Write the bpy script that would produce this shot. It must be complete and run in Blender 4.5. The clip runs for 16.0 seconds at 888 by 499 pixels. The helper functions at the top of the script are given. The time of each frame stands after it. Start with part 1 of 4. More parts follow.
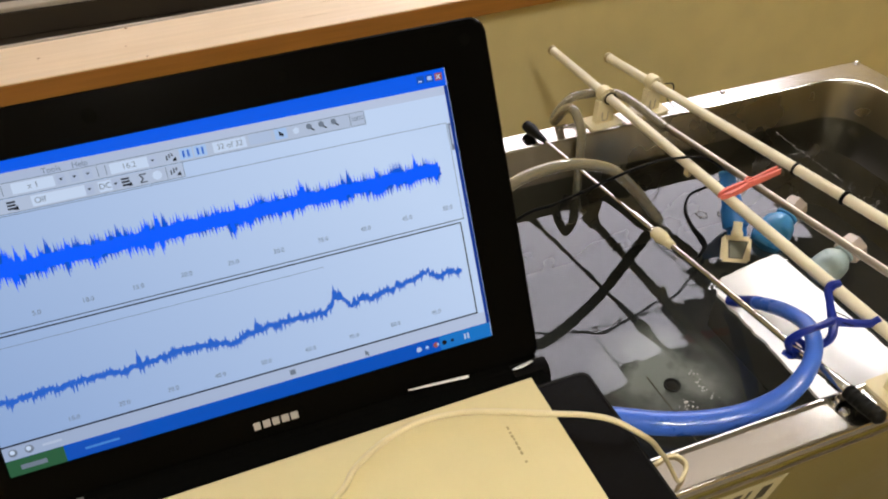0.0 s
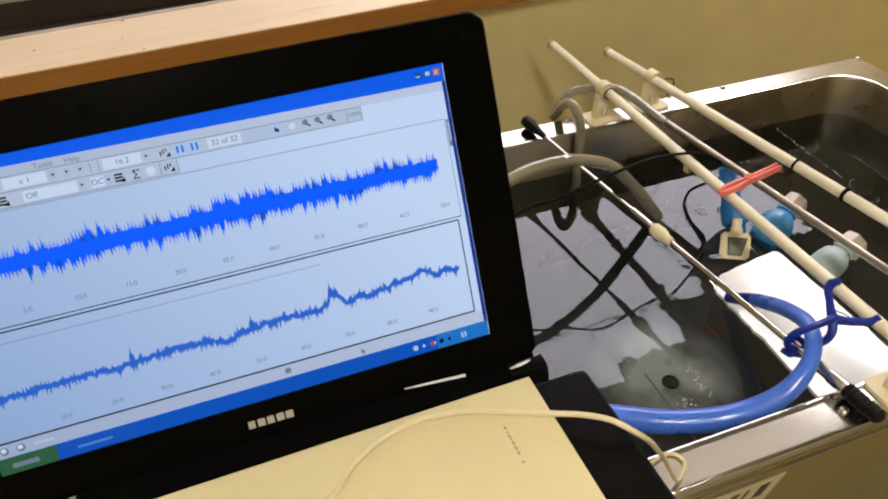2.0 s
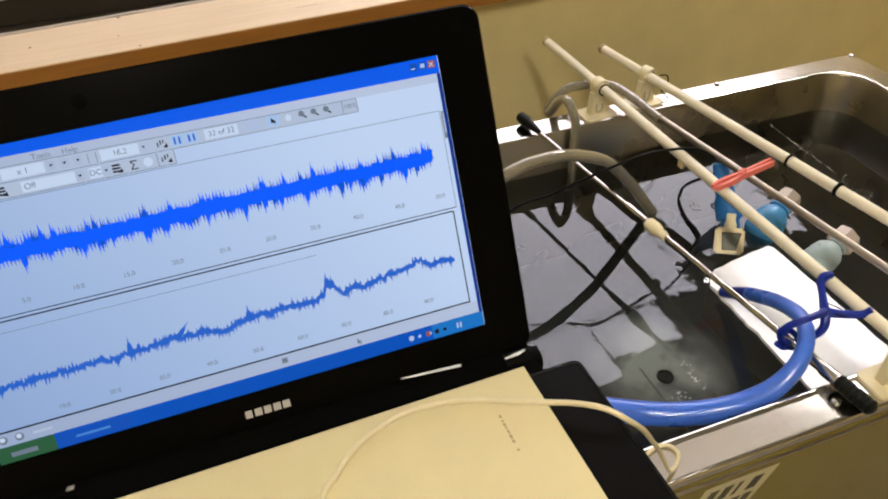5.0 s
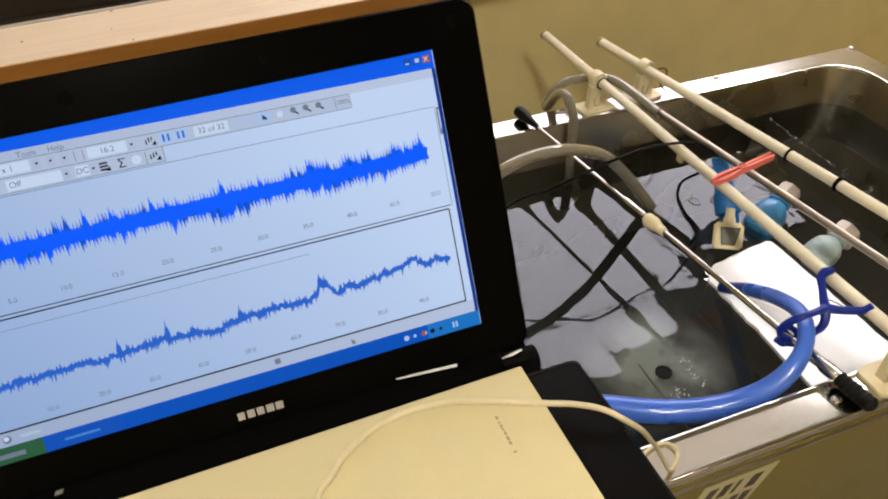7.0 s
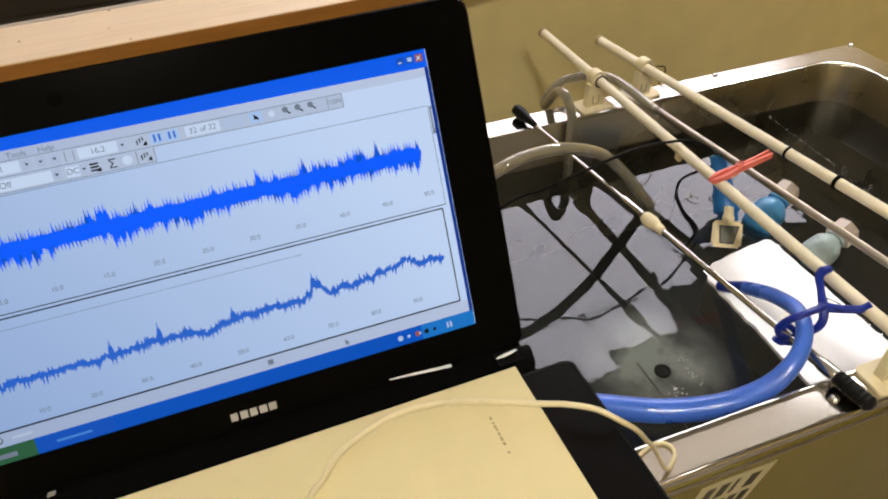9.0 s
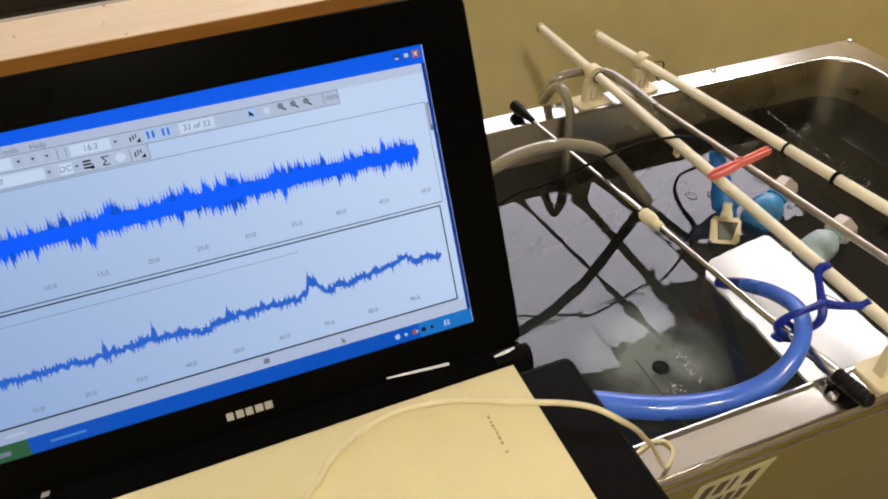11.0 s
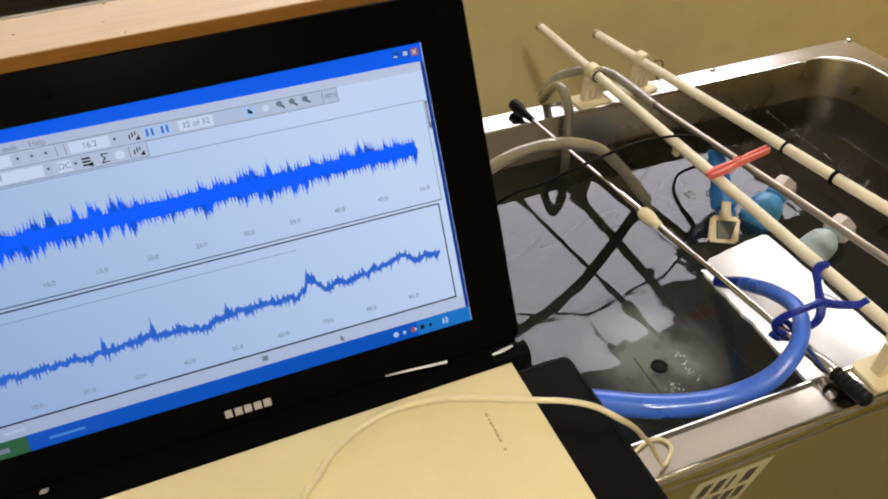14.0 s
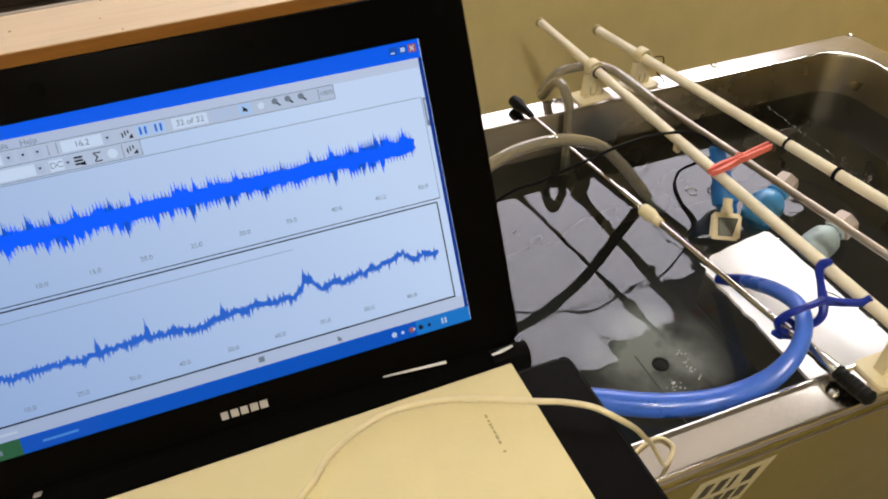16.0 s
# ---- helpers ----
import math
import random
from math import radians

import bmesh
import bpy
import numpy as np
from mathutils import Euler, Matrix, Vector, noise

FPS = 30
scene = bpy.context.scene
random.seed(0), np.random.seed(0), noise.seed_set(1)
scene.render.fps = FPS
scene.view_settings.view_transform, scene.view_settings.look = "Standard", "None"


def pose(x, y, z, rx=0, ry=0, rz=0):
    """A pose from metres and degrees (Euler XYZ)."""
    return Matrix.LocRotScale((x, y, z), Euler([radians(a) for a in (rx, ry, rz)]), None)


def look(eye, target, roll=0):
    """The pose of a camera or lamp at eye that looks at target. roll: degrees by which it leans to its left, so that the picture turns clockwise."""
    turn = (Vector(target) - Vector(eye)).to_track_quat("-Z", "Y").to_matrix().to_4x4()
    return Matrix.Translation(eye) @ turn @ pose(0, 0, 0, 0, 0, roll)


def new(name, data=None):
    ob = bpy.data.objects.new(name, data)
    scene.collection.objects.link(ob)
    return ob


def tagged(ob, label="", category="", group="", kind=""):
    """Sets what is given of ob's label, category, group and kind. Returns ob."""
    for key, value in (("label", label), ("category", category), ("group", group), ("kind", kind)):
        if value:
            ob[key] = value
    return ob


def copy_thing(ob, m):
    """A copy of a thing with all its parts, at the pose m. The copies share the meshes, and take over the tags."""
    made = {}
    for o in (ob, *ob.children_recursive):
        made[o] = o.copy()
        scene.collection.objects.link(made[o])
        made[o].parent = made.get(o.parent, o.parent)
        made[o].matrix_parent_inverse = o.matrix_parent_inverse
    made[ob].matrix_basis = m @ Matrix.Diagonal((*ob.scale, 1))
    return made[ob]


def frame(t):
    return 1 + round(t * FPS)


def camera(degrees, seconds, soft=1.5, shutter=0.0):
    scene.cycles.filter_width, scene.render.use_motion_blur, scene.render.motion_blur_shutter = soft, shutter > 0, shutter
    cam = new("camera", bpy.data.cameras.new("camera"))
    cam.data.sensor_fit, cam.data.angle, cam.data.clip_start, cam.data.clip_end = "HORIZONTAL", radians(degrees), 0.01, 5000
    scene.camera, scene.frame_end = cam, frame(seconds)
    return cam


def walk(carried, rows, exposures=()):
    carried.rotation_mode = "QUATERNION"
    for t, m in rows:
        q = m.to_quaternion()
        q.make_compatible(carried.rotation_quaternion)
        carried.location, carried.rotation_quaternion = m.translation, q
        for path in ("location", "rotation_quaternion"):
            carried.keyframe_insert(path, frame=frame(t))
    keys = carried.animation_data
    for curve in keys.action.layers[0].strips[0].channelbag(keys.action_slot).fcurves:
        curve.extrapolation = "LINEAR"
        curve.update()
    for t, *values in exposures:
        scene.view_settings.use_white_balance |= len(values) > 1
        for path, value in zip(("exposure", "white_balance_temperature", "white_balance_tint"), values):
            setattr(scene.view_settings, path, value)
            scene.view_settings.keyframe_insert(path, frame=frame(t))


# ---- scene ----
cam = camera(59.72, 16.0, soft=2.0)
PATH = [
    (0, (-0.1763, -0.3935, 1.5325), (0.0849, 0.3438, 0.9095), -1.76),
    (0.5, (-0.1768, -0.3935, 1.5315), (0.0841, 0.3410, 0.9052), -1.39),
    (1, (-0.1752, -0.3908, 1.5300), (0.0882, 0.3412, 0.9016), -1.47),
    (1.5, (-0.1735, -0.3885, 1.5291), (0.0886, 0.3435, 0.9003), -1.45),
    (2, (-0.1733, -0.3875, 1.5308), (0.0879, 0.3444, 0.9014), -1.44),
    (2.5, (-0.1694, -0.3880, 1.5312), (0.0898, 0.3444, 0.9015), -1.73),
    (3, (-0.1702, -0.3916, 1.5294), (0.0905, 0.3400, 0.8995), -1.63),
    (3.5, (-0.1750, -0.3938, 1.5296), (0.0900, 0.3354, 0.8987), -1.39),
    (4, (-0.1770, -0.3964, 1.5293), (0.0887, 0.3345, 0.9007), -1.34),
    (6.5, (-0.1712, -0.3892, 1.5274), (0.0941, 0.3366, 0.8928), -1.30),
    (7, (-0.1700, -0.3864, 1.5255), (0.0956, 0.3375, 0.8888), -1.35),
    (7.5, (-0.1672, -0.3852, 1.5244), (0.0984, 0.3377, 0.8865), -1.34),
    (8, (-0.1649, -0.3851, 1.5255), (0.0990, 0.3381, 0.8872), -1.48),
    (8.5, (-0.1651, -0.3859, 1.5252), (0.0986, 0.3377, 0.8874), -1.50),
    (9, (-0.1636, -0.3861, 1.5246), (0.0994, 0.3374, 0.8864), -1.60),
    (11.5, (-0.1602, -0.3813, 1.5226), (0.1041, 0.3373, 0.8794), -1.51),
    (12, (-0.1572, -0.3828, 1.5237), (0.1073, 0.3362, 0.8810), -1.47),
    (12.5, (-0.1586, -0.3847, 1.5232), (0.1080, 0.3338, 0.8809), -1.38),
    (13, (-0.1589, -0.3830, 1.5222), (0.1064, 0.3344, 0.8781), -1.41),
    (13.5, (-0.1598, -0.3834, 1.5210), (0.1045, 0.3337, 0.8761), -1.42),
    (14, (-0.1615, -0.3832, 1.5226), (0.1032, 0.3349, 0.8790), -1.40),
    (14.5, (-0.1616, -0.3830, 1.5225), (0.1033, 0.3354, 0.8793), -1.28),
    (15, (-0.1627, -0.3816, 1.5214), (0.1019, 0.3362, 0.8773), -1.25),
    (15.5, (-0.1622, -0.3811, 1.5202), (0.1019, 0.3351, 0.8743), -1.25),
    (16, (-0.1577, -0.3769, 1.5193), (0.1052, 0.3385, 0.8719), -1.54),
]
walk(cam, [(t, look(eye, to, roll)) for t, eye, to, roll in PATH])
scene.view_settings.exposure = 0.0

# ---- world: only a faint room glow, the light comes from the ceiling lamps ----
world = bpy.data.worlds.new("world")
scene.world = world
world.use_nodes = True
world.node_tree.nodes["Background"].inputs[0].default_value = (0.9, 0.85, 0.75, 1)
world.node_tree.nodes["Background"].inputs[1].default_value = 0.02


# ---- materials ----
def mat(name, base, rough=0.5, metal=0.0, vary=0.12, scale=30.0, bump=0.05, fine=400.0, stretch=(1, 1, 1),
        emit=None, power=0.0, second=None, coat=0.0, spec=0.5, blotch=3.0):
    m = bpy.data.materials.new(name)
    m.use_nodes = True
    nt = m.node_tree
    b = nt.nodes["Principled BSDF"]
    b.inputs["Metallic"].default_value = metal
    b.inputs["Coat Weight"].default_value = coat
    b.inputs["Specular IOR Level"].default_value = spec
    co = nt.nodes.new("ShaderNodeTexCoord")
    mp = nt.nodes.new("ShaderNodeMapping")
    mp.inputs["Scale"].default_value = stretch
    nt.links.new(co.outputs["Object"], mp.inputs["Vector"])
    n1 = nt.nodes.new("ShaderNodeTexNoise")
    n1.inputs["Scale"].default_value = scale
    n1.inputs["Detail"].default_value = 5
    n2 = nt.nodes.new("ShaderNodeTexNoise")
    n2.inputs["Scale"].default_value = blotch
    n2.inputs["Detail"].default_value = 3
    nt.links.new(mp.outputs[0], n1.inputs["Vector"])
    nt.links.new(co.outputs["Object"], n2.inputs["Vector"])
    add = nt.nodes.new("ShaderNodeMath")
    add.operation = "ADD"
    nt.links.new(n1.outputs["Fac"], add.inputs[0])
    nt.links.new(n2.outputs["Fac"], add.inputs[1])
    half = nt.nodes.new("ShaderNodeMapRange")
    half.inputs["From Min"].default_value = 0.65
    half.inputs["From Max"].default_value = 1.35
    nt.links.new(add.outputs[0], half.inputs["Value"])
    ramp = nt.nodes.new("ShaderNodeMix")
    ramp.data_type = "RGBA"
    lo = [c * (1 - vary) for c in base]
    hi = [min(1, c * (1 + vary)) for c in (second or base)]
    ramp.inputs["A"].default_value = (*lo, 1)
    ramp.inputs["B"].default_value = (*hi, 1)
    nt.links.new(half.outputs[0], ramp.inputs["Factor"])
    nt.links.new(ramp.outputs["Result"], b.inputs["Base Color"])
    rr = nt.nodes.new("ShaderNodeMapRange")
    rr.inputs["To Min"].default_value = max(0.02, rough * 0.8)
    rr.inputs["To Max"].default_value = min(1, rough * 1.2)
    nt.links.new(half.outputs[0], rr.inputs["Value"])
    nt.links.new(rr.outputs[0], b.inputs["Roughness"])
    if bump:
        n3 = nt.nodes.new("ShaderNodeTexNoise")
        n3.inputs["Scale"].default_value = fine
        n3.inputs["Detail"].default_value = 4
        nt.links.new(mp.outputs[0], n3.inputs["Vector"])
        bp = nt.nodes.new("ShaderNodeBump")
        bp.inputs["Strength"].default_value = bump
        bp.inputs["Distance"].default_value = 0.002
        nt.links.new(n3.outputs["Fac"], bp.inputs["Height"])
        nt.links.new(bp.outputs[0], b.inputs["Normal"])
    if emit:
        b.inputs["Emission Color"].default_value = (*emit, 1)
        b.inputs["Emission Strength"].default_value = power
    return m


def glow(name, colour, power, base=(0.004, 0.004, 0.004)):
    return mat(name, base, 0.5, vary=0.02, bump=0, emit=colour, power=power, spec=0.03)


M_WALL = mat("beige_wall_paint", (0.83, 0.70, 0.355), 0.55, vary=0.06, scale=12, bump=0.08, fine=180)
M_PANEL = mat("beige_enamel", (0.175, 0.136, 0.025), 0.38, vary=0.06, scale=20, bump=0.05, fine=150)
M_PLASTER = mat("grey_plaster", (0.46, 0.45, 0.43), 0.8, vary=0.05, scale=8, bump=0.15, fine=90)
M_FLOOR = mat("grey_vinyl", (0.30, 0.28, 0.25), 0.45, vary=0.15, scale=25)
M_WOOD = mat("pale_wood", (0.88, 0.68, 0.48), 0.33, vary=0.06, scale=10, stretch=(0.6, 9, 9), second=(0.92, 0.74, 0.56), fine=60, bump=0.08)
M_EDGE = mat("orange_wood_edge", (0.36, 0.15, 0.025), 0.45, vary=0.18, scale=14, stretch=(0.6, 9, 9), fine=60)
M_DARKTOP = mat("dark_bench_top", (0.035, 0.025, 0.015), 0.6, vary=0.3, scale=9)
M_STEEL = mat("brushed_steel", (0.62, 0.59, 0.55), 0.12, 1.0, vary=0.08, scale=30, stretch=(1, 30, 30), bump=0.03, fine=70)
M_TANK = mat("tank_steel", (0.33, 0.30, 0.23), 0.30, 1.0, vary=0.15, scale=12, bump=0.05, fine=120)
# basin bottom steel made nearly black, its shade sits in the base colour
M_BOTTOMSHADE = mat("shaded_bottom_steel", (0.028, 0.029, 0.028), 0.5, 0.2, vary=0.35, scale=9, bump=0.05)
M_ALU = mat("pale_metal_strip", (0.62, 0.56, 0.50), 0.4, 0.3, vary=0.06, scale=20)
M_DULL = mat("dull_steel", (0.42, 0.37, 0.31), 0.38, 1.0, vary=0.12, scale=30, bump=0.03)
M_MATT = mat("matt_rubber", (0.0025, 0.0025, 0.002), 0.9, vary=0.1, bump=0, spec=0.02)
M_CHROME = mat("bolt_steel", (0.7, 0.68, 0.66), 0.2, 1.0, vary=0.05, bump=0)
M_ROD = mat("ivory_plastic", (0.84, 0.76, 0.56), 0.42, vary=0.06, scale=40, bump=0.04)
M_ENDCAP = mat("tan_end_cap", (0.46, 0.36, 0.17), 0.5, vary=0.15, scale=60)
M_CREAM = mat("cream_plastic", (0.80, 0.70, 0.44), 0.45, vary=0.07, scale=60)
M_HOSE = mat("clear_grey_hose", (0.74, 0.67, 0.49), 0.08, vary=0.1, scale=50, coat=1.0, bump=0.0)
M_HOSE.node_tree.nodes["Principled BSDF"].inputs["Transmission Weight"].default_value = 0.70
M_STREAKCORE = mat("hose_streak_core", (0.13, 0.11, 0.065), 0.35, vary=0.3, scale=60, bump=0.0)
M_BLUEHOSE = mat("blue_rubber_hose", (0.055, 0.16, 0.66), 0.28, vary=0.10, scale=40, coat=0.35)
M_BLUETIE = mat("navy_plastic", (0.004, 0.022, 0.27), 0.35, vary=0.15, scale=60)
M_BLACK = mat("black_plastic", (0.008, 0.008, 0.007), 0.42, vary=0.2, scale=60, bump=0.05, fine=600, spec=0.12)
M_BEZEL = mat("black_bezel", (0.0022, 0.002, 0.0016), 0.22, vary=0.2, scale=20, bump=0.0, spec=0.025)
M_BASE = mat("black_palm_rest", (0.0035, 0.003, 0.0028), 0.50, vary=0.2, scale=90, bump=0.12, fine=900, spec=0.04)
M_CABLE = mat("black_rubber", (0.004, 0.004, 0.004), 0.5, vary=0.1, spec=0.1)
M_WHITECABLE = mat("ivory_cable", (0.66, 0.565, 0.34), 0.45, vary=0.06, scale=80)
M_PAPER = mat("cream_card", (0.64, 0.545, 0.295), 0.75, vary=0.04, scale=30, bump=0.06, fine=300)
M_PRINT = mat("grey_print", (0.34, 0.27, 0.13), 0.8, vary=0.1, bump=0)
M_FAINT = mat("faint_print", (0.62, 0.52, 0.28), 0.8, vary=0.08, bump=0)
M_DECAL = mat("dark_print", (0.05, 0.04, 0.02), 0.5, vary=0.1, bump=0)
M_DECALBG = mat("pale_sticker", (0.50, 0.44, 0.26), 0.45, vary=0.06, bump=0)
M_RED = mat("red_peg_plastic", (0.82, 0.18, 0.125), 0.4, vary=0.06, scale=60)
M_SKYBLUE = mat("blue_plastic", (0.012, 0.16, 0.48), 0.35, vary=0.08, scale=60)
M_TEAL = mat("teal_bottle_plastic", (0.07, 0.30, 0.58), 0.3, vary=0.06, scale=60)
M_FROST = mat("frosted_bottle_plastic", (0.42, 0.53, 0.53), 0.3, vary=0.06, scale=60)
M_FOAM = mat("glossy_white_plastic", (0.91, 0.91, 0.92), 0.24, vary=0.02, scale=60, bump=0.0)
M_GREYBLOCK = mat("grey_block", (0.10, 0.10, 0.095), 0.5, vary=0.25, scale=25, bump=0.05)
M_CAP = mat("pinkish_white_cap", (0.70, 0.60, 0.52), 0.5, vary=0.05, scale=60)
M_SILVER = mat("silver_print", (0.42, 0.39, 0.36), 0.4, 0.0, vary=0.05, bump=0)
M_RUBBER = mat("drain_dark", (0.008, 0.008, 0.008), 0.6, vary=0.1)
M_BUBBLE = mat("bubble_white", (0.6, 0.6, 0.58), 0.1, vary=0.05, bump=0, coat=1.0)
# lights
M_GLARELAMP = glow("added_glare_diffuser", (1.0, 0.97, 0.95), 28.0, (0.8, 0.8, 0.8))
M_LAMPDIM = glow("soft_lamp_diffuser", (0.90, 0.86, 0.98), 4.6, (0.8, 0.8, 0.8))
M_STRIP = glow("strip_diffuser", (1.0, 0.92, 0.80), 56.0, (0.8, 0.8, 0.8))
M_RIMFILL = glow("rim_fill_glow", (1.0, 0.90, 0.84), 0.50, (0.8, 0.8, 0.8))
# the screen's own light
M_SCREEN = glow("screen_pale_blue", (0.47, 0.62, 0.86), 1.0)
M_SCRGREY = glow("screen_toolbar", (0.46, 0.52, 0.66), 1.0)
M_SCRTITLE = glow("screen_blue", (0.0, 0.105, 0.86), 0.95)
M_SCRTASK = glow("screen_task_blue", (0.0, 0.080, 0.50), 0.95)
M_SCRWAVE = glow("screen_wave_blue", (0.0, 0.100, 1.0), 1.0)
M_SCRTRACE = glow("screen_trace_blue", (0.020, 0.125, 0.60), 0.95)
M_SCRSPIKE = glow("screen_spike_blue", (0.0, 0.085, 0.66), 0.95)
M_SCRGREEN = glow("screen_green", (0.025, 0.11, 0.05), 0.9)
M_SCRDARK = glow("screen_dark_line", (0.006, 0.007, 0.012), 0.8)
M_SCRMID = glow("screen_grey_line", (0.17, 0.21, 0.28), 0.9)
M_SCRLIGHT = glow("screen_white", (0.54, 0.65, 0.84), 1.0)
M_SCRSTRIP = glow("screen_strip_grey", (0.42, 0.50, 0.66), 1.0)
M_SCRPRESS = glow("screen_pressed", (0.36, 0.52, 0.80), 1.0)
M_SCRPALE = glow("screen_pale", (0.40, 0.50, 0.70), 1.0)
M_SCRCYANDARK = glow("screen_task_button", (0.004, 0.075, 0.46), 1.0)
M_SCRTRAY = glow("screen_tray_blue", (0.008, 0.17, 0.56), 0.95)
M_SCRBORDER = glow("screen_border_blue", (0.0, 0.03, 0.26), 0.95)
M_BRIGHT = mat("silver_and_glint_white", (0.86, 0.86, 0.86), 0.25, vary=0.05, scale=40, bump=0)
M_GREYLCD = mat("grey_display_glass", (0.16, 0.17, 0.13), 0.2, vary=0.1, bump=0)
M_SCRRED = glow("screen_red", (0.33, 0.09, 0.08), 0.9)
M_SCRCYAN = glow("screen_light_blue", (0.06, 0.22, 0.60), 1.0)


def water_material():
    m = bpy.data.materials.new("tank_water")
    m.use_nodes = True
    nt = m.node_tree
    nt.nodes.remove(nt.nodes["Principled BSDF"])
    out = nt.nodes["Material Output"]
    fr = nt.nodes.new("ShaderNodeFresnel")
    fr.inputs["IOR"].default_value = 1.62
    tr = nt.nodes.new("ShaderNodeBsdfTransparent")
    tr.inputs["Color"].default_value = (0.55, 0.59, 0.57, 1)
    gl = nt.nodes.new("ShaderNodeBsdfGlossy")
    gl.inputs["Roughness"].default_value = 0.01
    mix = nt.nodes.new("ShaderNodeMixShader")
    nt.links.new(fr.outputs[0], mix.inputs[0])
    nt.links.new(tr.outputs[0], mix.inputs[1])
    nt.links.new(gl.outputs[0], mix.inputs[2])
    nt.links.new(mix.outputs[0], out.inputs["Surface"])
    return m


M_WATER = water_material()


def fade(m, low, high, x0, x1):
    """Viewing-angle dimming painted into the emission colour, darker to the lower left of the screen."""
    nt = m.node_tree
    co = nt.nodes.new("ShaderNodeTexCoord")
    sp = nt.nodes.new("ShaderNodeSeparateXYZ")
    nt.links.new(co.outputs["Object"], sp.inputs[0])
    mr = nt.nodes.new("ShaderNodeMapRange")
    mr.inputs["From Min"].default_value, mr.inputs["From Max"].default_value = x0, x1
    up = nt.nodes.new("ShaderNodeMath")
    up.operation = "MULTIPLY_ADD"
    up.inputs[1].default_value = 0.7
    nt.links.new(sp.outputs["Y"], up.inputs[0])
    nt.links.new(sp.outputs["X"], up.inputs[2])
    nt.links.new(up.outputs[0], mr.inputs["Value"])
    mx = nt.nodes.new("ShaderNodeMix")
    mx.data_type = "RGBA"
    mx.inputs["A"].default_value, mx.inputs["B"].default_value = (*low, 1), (*high, 1)
    nt.links.new(mr.outputs[0], mx.inputs["Factor"])
    nt.links.new(mx.outputs["Result"], nt.nodes["Principled BSDF"].inputs["Emission Color"])


fade(M_SCREEN, (0.25, 0.37, 0.63), (0.52, 0.65, 0.88), -0.34, 0.05)
fade(M_SCRGREY, (0.31, 0.39, 0.57), (0.46, 0.54, 0.72), -0.34, 0.05)


def light_pool(m, x, y, size, colour):
    """Paints the soft pool of light round the drain into the bottom's colour."""
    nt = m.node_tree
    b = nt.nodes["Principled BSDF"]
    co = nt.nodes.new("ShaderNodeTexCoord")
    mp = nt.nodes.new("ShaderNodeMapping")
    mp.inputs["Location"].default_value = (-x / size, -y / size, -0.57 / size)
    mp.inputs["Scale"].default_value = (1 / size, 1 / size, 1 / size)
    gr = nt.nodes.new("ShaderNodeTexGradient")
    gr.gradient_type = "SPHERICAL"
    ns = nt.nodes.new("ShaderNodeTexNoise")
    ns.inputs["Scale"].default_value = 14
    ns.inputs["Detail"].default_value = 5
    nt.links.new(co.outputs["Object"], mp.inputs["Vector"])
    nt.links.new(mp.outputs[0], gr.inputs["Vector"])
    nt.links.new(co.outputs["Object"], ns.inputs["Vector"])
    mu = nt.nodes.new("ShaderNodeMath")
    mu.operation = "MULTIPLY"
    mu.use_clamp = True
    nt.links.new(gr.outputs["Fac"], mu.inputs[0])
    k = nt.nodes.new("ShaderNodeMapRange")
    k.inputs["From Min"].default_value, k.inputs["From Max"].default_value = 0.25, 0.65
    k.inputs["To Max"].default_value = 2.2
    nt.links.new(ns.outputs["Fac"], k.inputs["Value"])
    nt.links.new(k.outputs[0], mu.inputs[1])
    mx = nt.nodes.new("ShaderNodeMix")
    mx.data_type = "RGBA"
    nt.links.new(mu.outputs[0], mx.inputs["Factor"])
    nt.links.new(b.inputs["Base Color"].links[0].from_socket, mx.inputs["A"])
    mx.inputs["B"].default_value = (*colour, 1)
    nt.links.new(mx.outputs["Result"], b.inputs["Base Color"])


# pale spot by the drain: light put into the base colour
light_pool(M_BOTTOMSHADE, 0.445, 0.295, 0.13, (0.50, 0.50, 0.46))


# ---- mesh helpers ----
def smooth(me, angle=40):
    for p in me.polygons:
        p.use_smooth = True
    me.set_sharp_from_angle(angle=radians(angle))


def mesh_of(name, bm, material, soft=40):
    bmesh.ops.recalc_face_normals(bm, faces=bm.faces)
    me = bpy.data.meshes.new(name)
    bm.to_mesh(me)
    bm.free()
    if soft:
        smooth(me, soft)
    for m in (material if isinstance(material, (list, tuple)) else [material]):
        me.materials.append(m)
    return me


def part(name, bm, material, parent=None, label="", soft=40, m=None):
    ob = new(name, mesh_of(name, bm, material, soft))
    if parent is not None:
        ob.parent = parent
    if m is not None:
        ob.matrix_basis = m
    if label:
        ob["label"] = label
    return ob


def empty(name, m, label, category, group="", kind=""):
    ob = new(name)
    ob.empty_display_size = 0.05
    ob.matrix_basis = m
    return tagged(ob, label, category, group, kind)


def box(x0, y0, z0, x1, y1, z1, bevel=0.0, bm=None, segs=2):
    own = bm or bmesh.new()
    r = bmesh.ops.create_cube(own, size=1.0)["verts"]
    bmesh.ops.scale(own, vec=(x1 - x0, y1 - y0, z1 - z0), verts=r)
    bmesh.ops.translate(own, vec=((x0 + x1) / 2, (y0 + y1) / 2, (z0 + z1) / 2), verts=r)
    if bevel:
        edges = list({e for v in r for e in v.link_edges})
        bmesh.ops.bevel(own, geom=edges, offset=bevel, segments=segs, affect="EDGES")
    return own


